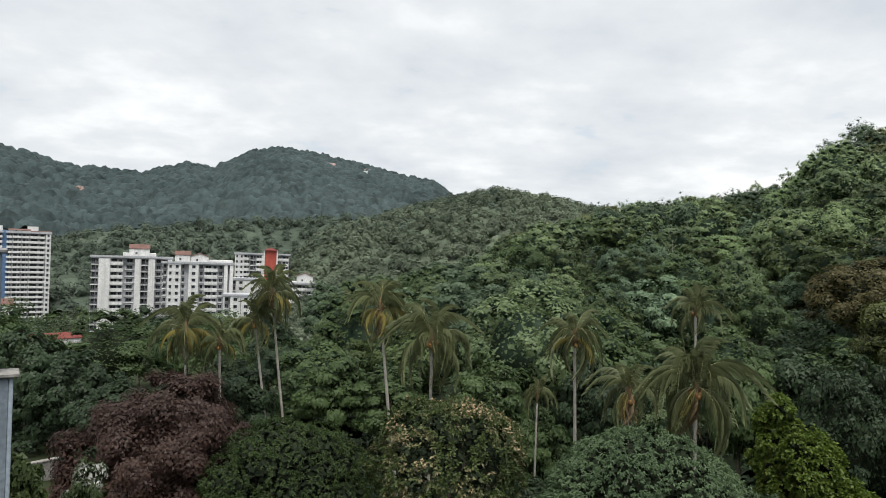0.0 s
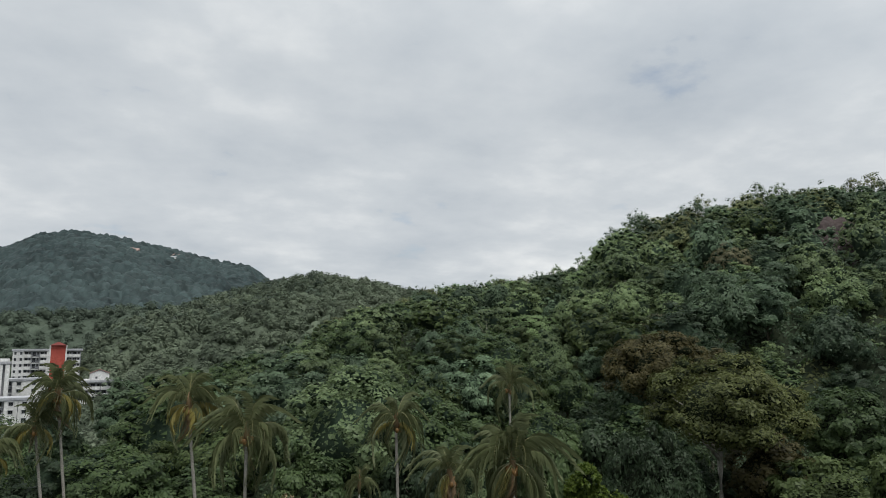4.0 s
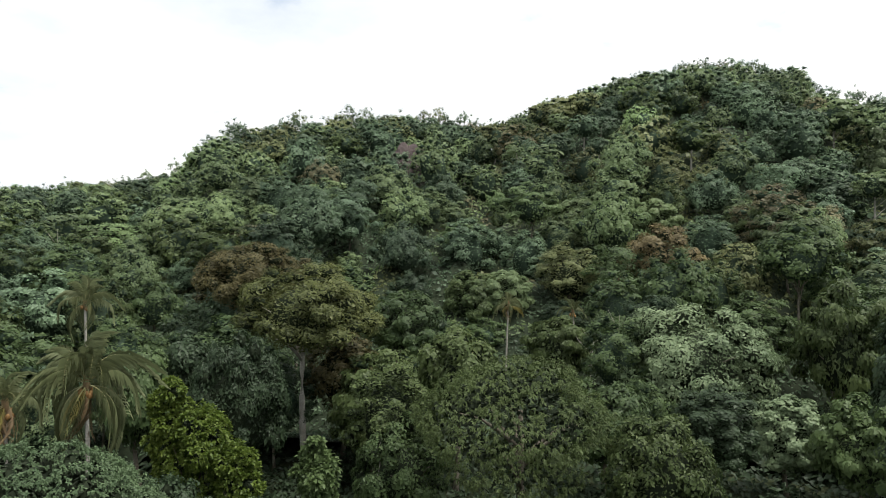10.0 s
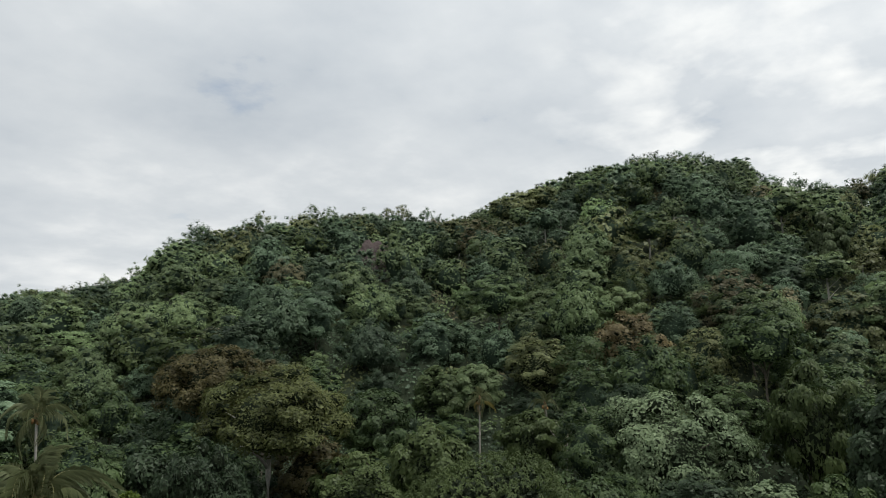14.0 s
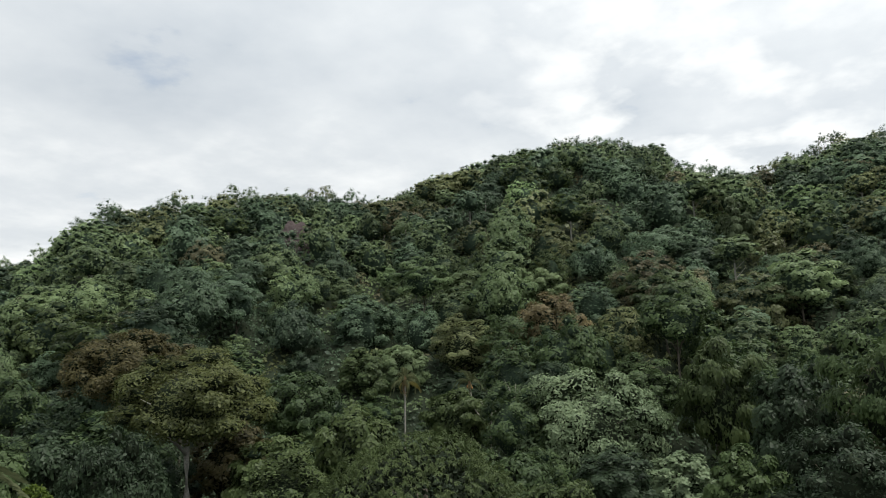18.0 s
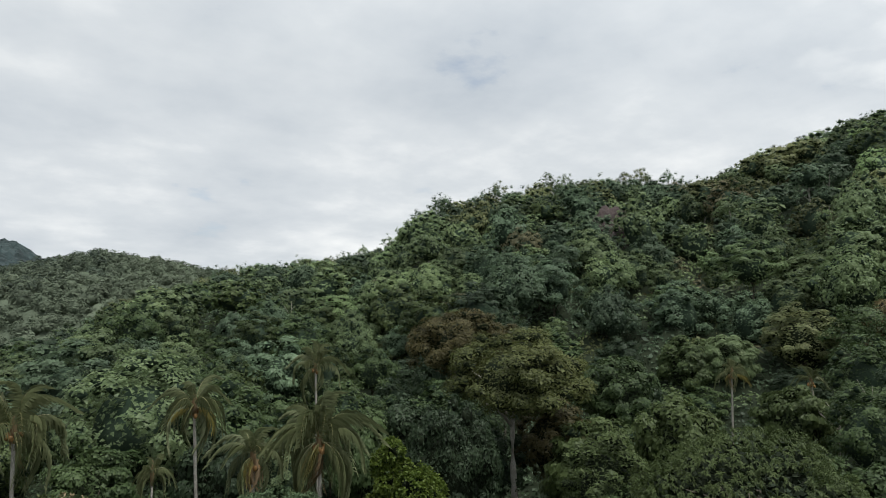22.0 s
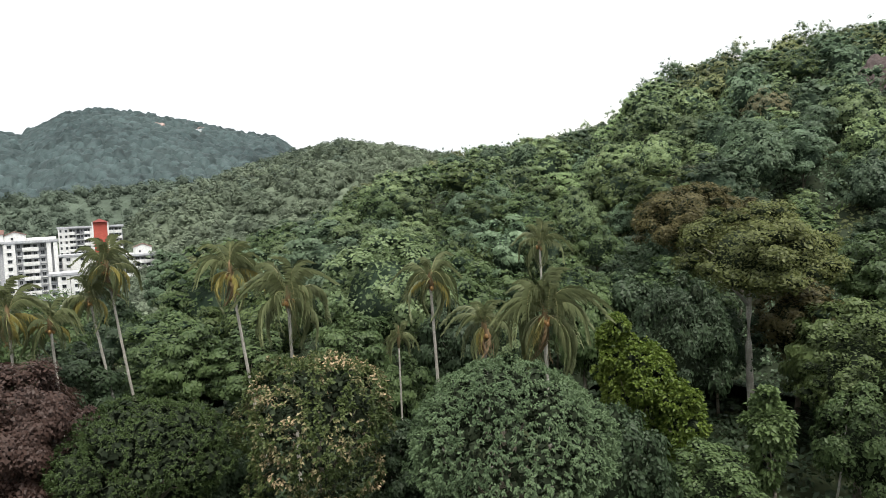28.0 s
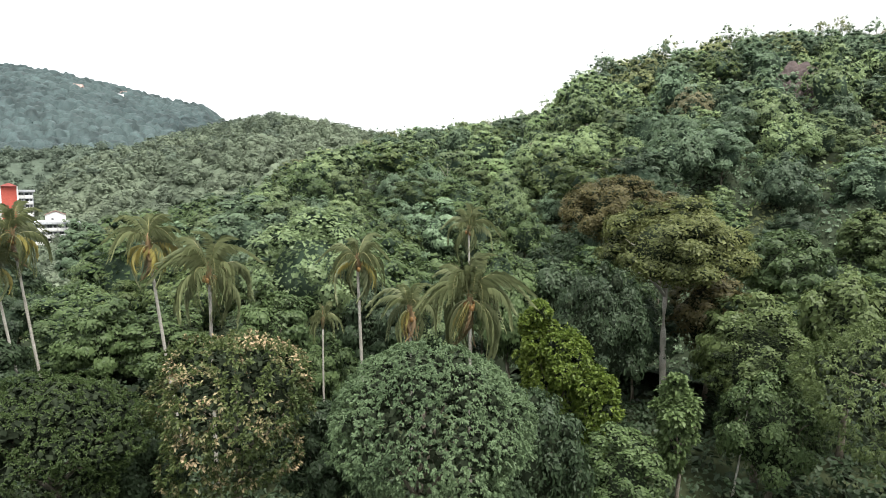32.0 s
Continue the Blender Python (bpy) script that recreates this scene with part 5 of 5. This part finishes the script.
# ---- thin trees that stand up along the crest ----
def crest_trees():
    rng = np.random.default_rng(31)
    lace = [wood_crown(rng, form, 1500, 0.036) for form in ("open", "open", "open", "open", "open", "oval", "dome", "oval")]
    shared = {}
    a = 12.5
    while a < 97:
        # the crest between the knolls is thinly grown with taller trees
        thin = 1.0 if 30 < a < 50 or 79 < a < 97 else 0.35
        a += rng.uniform(0.26, 0.62) / (0.6 + 0.4 * thin)
        rc = float(np.interp(a, NEAR_HILL[:, 0], NEAR_HILL[:, 2])) - rng.uniform(-2, 8)
        el = float(np.interp(a, NEAR_HILL[:, 0], NEAR_HILL[:, 1]))
        p = polar(a, rc)
        gz = ground_z(p.x, p.y)
        pick = int(rng.integers(len(lace)))
        extra = abs(rng.normal()) * (0.15 + 0.5 * thin) if pick < 5 else rng.uniform(0, 0.2)
        top = EYE + rc * math.tan(radians(el + 0.1 + min(extra, 1.1))) - gz
        w = rng.uniform(4.4, 8.0)
        key = (pick, int(rng.choice([0, 1, 1, 3])))
        v, f, m, high = lace[key[0]]
        if key not in shared:
            shared[key] = mesh_from("crown", v, f, [LEAF[KINDS[key[1]]], HEART], m)
        h = min(top * 0.6, w * rng.uniform(0.8, 1.25))
        ob = tagged(new("crest_tree"), "thin open-crowned tree on the skyline of the hill", "tree", "trees along the crest")
        ob.matrix_basis = pose(p.x, p.y, gz, 0, 0, rng.uniform(0, 360))
        c = part("crown", shared[key], None, ob)
        c.matrix_basis = pose(0, 0, top - h * high) @ Matrix.Diagonal((w, w, h, 1))
        tr = part("trunk", SLIM_TRUNKS[int(rng.integers(len(SLIM_TRUNKS)))], None, ob)
        tr.matrix_basis = Matrix.Diagonal((0.7, 0.7, (top - 0.2 * h) / 8, 1))


crest_trees()

# ---- blocks of flats beyond the valley trees ----
SHARED = {}


def shared_box(name, sx, sy, sz, mat, bevel=0.0):
    """One box mesh for all pieces of the same size and finish."""
    key = (name, round(sx, 2), round(sy, 2), round(sz, 2), mat.name)
    if key not in SHARED:
        me = bpy.data.meshes.new(name)
        bm = box(sx, sy, sz, bevel=bevel)
        bm.to_mesh(me)
        bm.free()
        me.materials.append(mat)
        SHARED[key] = me
    return SHARED[key]


def put(name, me, parent, x, y, z, label=""):
    ob = part(name, me, None, parent, label)
    ob.matrix_basis = pose(x, y, z)
    return ob


def frame_mesh(w, h, d=0.12, t=0.12):
    key = ("frame", round(w, 2), round(h, 2))
    if key not in SHARED:
        bm = bmesh.new()
        box(w, d, t, (0, 0, 0), bm)
        box(w, d, t, (0, 0, h - t), bm)
        for sx in (-1, 1):
            box(t, d, h - 2 * t, (sx * (w - t) / 2, 0, t), bm)
        box(t * 0.6, d * 0.7, h - 2 * t, (0, 0, t), bm)
        me = bpy.data.meshes.new("window_frame")
        bm.to_mesh(me)
        bm.free()
        me.materials.append(FRAME)
        SHARED[key] = me
    return SHARED[key]


def window(parent, x, y, z, w, h, hood=True):
    """A window with its frame, dark pane and sun hood."""
    ob = put("window", frame_mesh(w, h), parent, x, y, z)
    put("pane", shared_box("pane", w - 0.2, 0.04, h - 0.2, GLASS), ob, 0, 0.03, 0.1)
    if hood:
        put("sun_hood", shared_box("sun_hood", w + 0.3, 0.5, 0.1, GREY), ob, 0, -0.25, h + 0.05)
    return ob


def balcony_mesh(w, depth, rail):
    key = ("balcony", round(w, 2), rail)
    if key not in SHARED:
        bm = bmesh.new()
        box(w, depth, 0.18, (0, 0, 0), bm)
        if rail:
            for k in range(int(w / 0.35) + 1):
                box(0.05, 0.05, 0.85, (-w / 2 + 0.03 + k * (w - 0.06) / int(w / 0.35), -depth / 2 + 0.05, 0.18), bm)
            box(w, 0.07, 0.07, (0, -depth / 2 + 0.05, 1.03), bm)
        else:
            box(w, 0.12, 0.95, (0, -depth / 2 + 0.06, 0.18), bm)
        me = bpy.data.meshes.new("balcony")
        bm.to_mesh(me)
        bm.free()
        me.materials.append(RAIL if rail else WALL)
        SHARED[key] = me
    return SHARED[key]


def gable(parent, x, y, z, w, d, h, side=False, roof=TILE):
    """A roof-top room with a pitched tile roof; side: the gable shows to the front."""
    bm = bmesh.new()
    a, b = w / 2, d / 2
    rise = h * 0.42
    pts = [(-a, -b, 0), (a, -b, 0), (a, b, 0), (-a, b, 0), (-a, -b, h), (a, -b, h), (a, b, h), (-a, b, h)]
    ridge = [(0, -b, h + rise), (0, b, h + rise)] if side else [(-a, 0, h + rise), (a, 0, h + rise)]
    v = [bm.verts.new(p) for p in pts + ridge]
    quads = [(0, 1, 5, 4), (1, 2, 6, 5), (2, 3, 7, 6), (3, 0, 4, 7), (0, 3, 2, 1)]
    quads += [(4, 5, 8), (6, 7, 9)] if side else [(7, 4, 8), (5, 6, 9)]
    for q in quads:
        bm.faces.new([v[i] for i in q])
    room = part("roof_room", bm, WALL, parent)
    room.matrix_basis = pose(x, y, z)
    bm = bmesh.new()
    t = 0.25
    ends = [((-a - t, h - 0.1), (0, h + rise + 0.12)), ((a + t, h - 0.1), (0, h + rise + 0.12))] if side else [((-b - t, h - 0.1), (0, h + rise + 0.12)), ((b + t, h - 0.1), (0, h + rise + 0.12))]
    for (u0, z0), (u1, z1) in ends:
        for lo, hi in ((-1, 1),):
            span = (b if side else a) + t
            c = [((u0, -span, z0), (u1, -span, z1), (u1, span, z1), (u0, span, z0))][0]
            if not side:
                c = tuple((q[1], q[0], q[2]) for q in c)
            low = [bm.verts.new(q) for q in c]
            high = [bm.verts.new((q[0], q[1], q[2] + 0.15)) for q in c]
            bm.faces.new(low)
            bm.faces.new(high[::-1])
            for k in range(4):
                bm.faces.new((low[k], high[k], high[(k + 1) % 4], low[(k + 1) % 4]))
    bmesh.ops.recalc_face_normals(bm, faces=bm.faces)
    part("tile_roof", bm, roof, room)
    window(room, -w * 0.15, -b - 0.06, h * 0.35, 0.9, 1.0, False)
    return room


def flats(name, label, az0, az1, r, roof_el, bays, storey=3.0, depth=14.0, span=(0, 1), group="blocks of flats"):
    """A block whose front faces the eye. bays: (from, to, kind), along span from its one end to the other."""
    mid = (az0 + az1) / 2
    width = 2 * r * math.tan(radians(az1 - az0) / 2)
    base = polar(mid, r)
    gz = ground_z(base.x, base.y)
    roof = EYE + r * math.tan(radians(roof_el))
    ob = tagged(new(name), label, "apartment block", group)
    ob.matrix_basis = pose(base.x, base.y, gz, 0, 0, -mid)
    high = roof - gz
    n = int(high / storey)
    k = width / (span[1] - span[0])
    part("wall", box(width - 0.6, depth, high - 0.5, (0, depth / 2 + 1.6, 0)), GREY, ob, "grey rear wall of recessed bays")
    put("roof", shared_box("roof", width + 0.8, depth + 2.6, 0.5, GREY), ob, 0, depth / 2 + 0.7, high - 0.5)
    put("parapet", shared_box("parapet", width + 0.9, 0.25, 0.9, GREY), ob, 0, -0.65, high - 0.2)
    for lo, hi, kind in bays:
        x0, x1 = (lo - span[0]) * k - width / 2, (hi - span[0]) * k - width / 2
        c, w = (x0 + x1) / 2, x1 - x0
        if kind in ("wall", "wwin", "red"):
            put("wall", shared_box("wall", w, 2.2, high - 0.5, RED if kind == "red" else WALL), ob, c, 0.6, 0)
        if kind == "shaft":
            continue
        for s in range(n):
            z = high - (s + 1) * storey - 0.2
            if kind == "wwin":
                window(ob, c, -0.54, z + 1.0, min(1.5, w * 0.4), 1.35)
            elif kind == "grey":
                window(ob, c, 1.56, z + 0.9, w * 0.6, 1.6)
                put("spandrel", shared_box("spandrel", w * 0.9, 0.5, 0.3, WALL), ob, c, 1.35, z + 0.3)
            elif kind in ("balc", "rail"):
                put("balcony", balcony_mesh(w, 1.7, kind == "rail"), ob, c, 0.55, z)
                window(ob, c - w * 0.2, 1.56, z + 0.25, w * 0.45, 2.1, False)
                window(ob, c + w * 0.3, 1.56, z + 0.9, w * 0.25, 1.3, False)
                put("beam", shared_box("beam", w, 0.3, 0.45, WALL), ob, c, -0.1, z + 2.55)
    return ob, high, k, width


block, high, k, width = flats("apartment_block", "white and grey block of flats with stacked balconies and roof rooms", -27.6, -21.9, 336, -2.15,
                              [(160, 172, "rail"), (172, 190, "wall"), (190, 210, "balc"), (212, 229, "grey"), (229, 239, "wall"), (239, 251, "rail"), (251, 262, "wall"), (262, 274, "grey"),
                               (274, 283, "balc"), (283, 290, "wall")], span=(160, 290))
gable(block, (236 - 225) * k, 6, high, 8.5, 6, 4.0)
put("water_tank_house", shared_box("water_tank_house", 14, 6, 1.8, WALL), block, 3, 8, high)
block, high, k, width = flats("apartment_block", "lower white block of flats with twin gabled roof rooms", -22.6, -17.25, 322, -2.5,
                              [(276, 285, "grey"), (286, 297, "wwin"), (297, 311, "wwin"), (312, 319, "grey"), (319, 326, "shaft"), (326, 345, "wwin"), (346, 355, "grey"), (356, 382, "balc"),
                               (383, 394, "grey"), (395, 402, "wall"), (403, 406, "shaft"), (406, 413, "wall")], span=(276, 413))
gable(block, (313 - 344) * k, 5, high, 6.5, 6, 3.6)
gable(block, (346 - 344) * k, 5, high, 7.5, 6, 3.0, True)
put("parapet_house", shared_box("parapet_house", 12, 5, 1.5, WALL), block, (385 - 344) * k, 6, high)
flats("apartment_block", "low white wing of flats with a flat grey roof", -17.9, -15.8, 300, -5.05, [(393, 403, "grey"), (404, 422, "wwin"), (423, 440, "wwin")], span=(393, 440))
flats("apartment_block", "narrow white wing between two taller blocks", -17.3, -15.2, 345, -3.7, [(413, 418, "grey"), (418, 432, "wwin"), (432, 450, "wwin")], span=(413, 450))
block, high, k, width = flats("apartment_block", "grey-white block of flats with a brick-red stair tower", -17.15, -12.8, 400, -1.6,
                              [(417, 424, "wwin"), (424, 432, "wwin"), (432, 441, "balc"), (442, 452, "rail"), (453, 462, "balc"), (462, 466, "wall"), (488, 496, "balc"), (497, 508, "balc")], span=(417, 510))
x_red = (477 - 463.5) * k
tower = put("stair_tower", shared_box("stair_tower", 20 * k, 5, high + 2.5, RED), block, x_red, 0.4, 0, "brick-red painted stair tower")
bm = bmesh.new()
bmesh.ops.create_cone(bm, cap_ends=True, segments=4, radius1=20 * k * 0.80, radius2=0.3, depth=1.6, matrix=Matrix.Translation((0, 0, high + 3.3)) @ Matrix.Rotation(radians(45), 4, "Z"))
part("hip_roof", bm, ROOF_RED, tower)
for sx in (-1, 1):
    put("corner_strip", shared_box("corner_strip", 0.7, 5.2, high + 2.4, WALL), tower, sx * (20 * k + 0.7) / 2, 0, 0)
block, high, k, width = flats("apartment_block", "white block of flats with a gabled roof room behind palms", -12.9, -10.0, 345, -3.95,
                              [(505, 520, "balc"), (521, 536, "balc"), (537, 552, "balc"), (553, 566, "wall")], span=(505, 566))
gable(block, (534 - 535.5) * k, 4, high, 8.0, 5, 3.6, True)
put("parapet_house", shared_box("parapet_house", 15, 5, 0.9, WALL), block, 0, 5, high)

block, high, k, width = flats("tower_block", "tall white tower block with balcony bands and a brown tile roof", -33.0, -30.25, 414, -0.55,
                              [(17, 26, "balc"), (27, 41, "balc"), (42, 53, "balc"), (54, 80, "balc"), (81, 90, "wwin")], storey=2.62, span=(17, 90))
gable(block, -width * 0.22, 5, high, 9.5, 9, 1.2)
gable(block, width * 0.27, 5, high, 9.0, 9, 0.6)
put("lift_house", shared_box("lift_house", 5, 5, 3.4, WALL), block, width * 0.08, 7, high)
block, high, k, width = flats("tower_block", "second tower block joined by a blue-painted stair shaft", -36.6, -33.25, 414, -0.55,
                              [(-70, -50, "balc"), (-49, -30, "balc"), (-29, -10, "balc"), (-9, 12, "balc")], storey=2.62, span=(-70, 12))
put("stair_shaft", shared_box("stair_shaft", 3.0, 8, high + 1.0, BLUE), block, width / 2 + 1.2, 5, 0, "blue-painted stair shaft")
put("lift_house", shared_box("lift_house", 6, 5, 3.4, WALL), block, width * 0.38, 6, high)


def house(label, az, r, z, w, d, h, roof=ROOF_RED, turn=0):
    """A low house with white walls and a pitched roof."""
    p = polar(az, r, z)
    ob = tagged(new("house"), label, "house")
    ob.matrix_basis = pose(p.x, p.y, p.z, 0, 0, -az + turn)
    gable(ob, 0, 0, 0, w, d, h, False, roof)
    return ob


house("low white house with a bright red tile roof among trees", -29.9, 190, -28.9, 11, 7, 1.8, ROOF_RED, 12)
house("small white house on the wooded hillside", -33.5, 260, -30, 9, 7, 4, TILE)
for az_, r_, w_ in ((-6.9, 930, 8),):
    zz_ = ground_z(*polar(az_, r_).xy) - EYE
    house("distant pale house among the mountain woods", az_, r_, zz_ + 5, w_, 5, 2.4, GREY)


# ---- the neighbour's corner, the yard wall and the lamp below ----
def neighbour_corner():
    ob = tagged(new("neighbouring_building"), "grey rendered building corner with a pale coping and a tank post", "building")
    edge = polar(-33.0, 25)
    turn = 33.0
    gz = ground_z(edge.x, edge.y)
    ob.matrix_basis = pose(edge.x, edge.y, gz, 0, 0, turn) @ pose(0.37, 0, 0)
    top = EYE - 4.8 - gz
    part("wall", box(4.0, 0.7, top, (-2.15, 0.35, 0), bevel=0.05), STEEL, ob, "flat grey rendered wall")
    part("coping", box(4.3, 0.95, 0.14, (-2.05, 0.35, top), bevel=0.03), CONCRETE, ob, "pale coping slab")
    part("post", box(0.9, 0.6, 3.75, (-0.92, 0.35, top + 0.14), bevel=0.05), STEEL, ob)
    part("post_cap", box(1.15, 0.8, 0.16, (-0.89, 0.35, top + 3.89), bevel=0.04), RAIL, ob, "dark flat cap")
    part("downpipe", tube([(-0.12, 0.02, 0), (-0.12, 0.02, top)], [0.06, 0.06], 8), STEEL, ob)


neighbour_corner()


def yard_wall():
    a, b = polar(-32.5, 58), polar(-25.0, 61)
    d = b - a
    ob = tagged(new("retaining_wall"), "stained pale concrete retaining wall in the valley yard", "wall", kind="structure")
    ob.matrix_basis = pose(a.x, a.y, EYE - 18.05, 0, 0, math.degrees(math.atan2(d.y, d.x)))
    n = 5
    for q in range(n):
        w = d.xy.length / n
        pn = part("panel", box(w - 0.04, 0.3, 3.2, (w * (q + 0.5), 0, -3.0), bevel=0.03), CONCRETE, ob)
    part("coping", box(d.xy.length, 0.42, 0.12, (d.xy.length / 2, 0, 0.204), bevel=0.02), CONCRETE, ob)


yard_wall()


def street_lamp():
    p = polar(-27.0, 57)
    gz = ground_z(p.x, p.y)
    ob = tagged(new("street_lamp"), "thin grey street lamp with a curved arm", "street lamp")
    ob.matrix_basis = pose(p.x, p.y, gz, 0, 0, 20)
    h = EYE - 14.1 - gz
    part("pole", tube([(0, 0, -0.2), (0, 0, h * 0.5), (0, 0, h - 0.5)], [0.09, 0.07, 0.05], 8), STEEL, ob)
    part("arm", tube([(0, 0, h - 0.5), (-0.15, 0, h - 0.15), (-0.6, 0, h), (-1.1, 0, h)], [0.05, 0.045, 0.04, 0.035], 6), STEEL, ob)
    part("lamp_head", box(0.7, 0.26, 0.13, (-1.4, 0, h - 0.07), bevel=0.05), WALL, ob, "flat white lamp head")


street_lamp()


# ---- rock and bare earth on the slopes ----
def rock_face(name, label, az, r, el, w, h, mat, seed, deep=5.0):
    """A broken, weathered slab that leans back into the hill."""
    bm = bmesh.new()
    bmesh.ops.create_icosphere(bm, subdivisions=4, radius=1)
    for q in bm.verts:
        c = q.co.copy()
        k = 1 + 0.30 * noise.fractal(c * 1.7 + Vector((seed, 0, 0)), 0.9, 2.0, 5) + 0.16 * abs(noise.noise(Vector((c.x * 5 + seed, c.y * 2, c.z * 1.2))))
        box_ = max(abs(c.x), abs(c.y), abs(c.z)) ** 0.6
        q.co = Vector((c.x * w / 2, c.y * deep, c.z * h / 2)) * k / box_
        q.co.y += q.co.z * 0.85
    p = polar(az, r, r * math.tan(radians(el)))
    ob = part(name, bm, mat, None, label)
    tagged(ob, label, "rock")
    ob.matrix_basis = pose(p.x, p.y, p.z, 0, 0, -az) @ pose(0, 0, 0, 0, 24 if mat is ROCK else 0, 0)
    return ob


for az_, el_, w_, h_, mat_, words_, near_, far_ in ((45.5, 7.2, 6.5, 9, ROCK, "bare red-brown rock face between hillside trees", 120, 222), (46.5, 5.7, 5, 4.5, ROCK, "lower red-brown rock slab streaked with rain", 120, 222),
                                                 (-9.7, 6.0, 12, 8, SCAR, "bare pink earth scar high on the mountain", 600, 1030), (-6.6, 5.8, 11, 4, SCAR, "small pale earth scar on the mountain ridge", 600, 1020),
                                                 (-28.5, 2.9, 7, 5, SCAR, "small bare patch in the mountain wood", 600, 980)):
    rock_face("rock_face" if mat_ is ROCK else "earth_scar", words_, az_, on_slope(az_, el_, 5.5, near_, far_) - 1, el_, w_, h_, mat_, int(az_ + 50), 3.5 if mat_ is ROCK else 8.0)
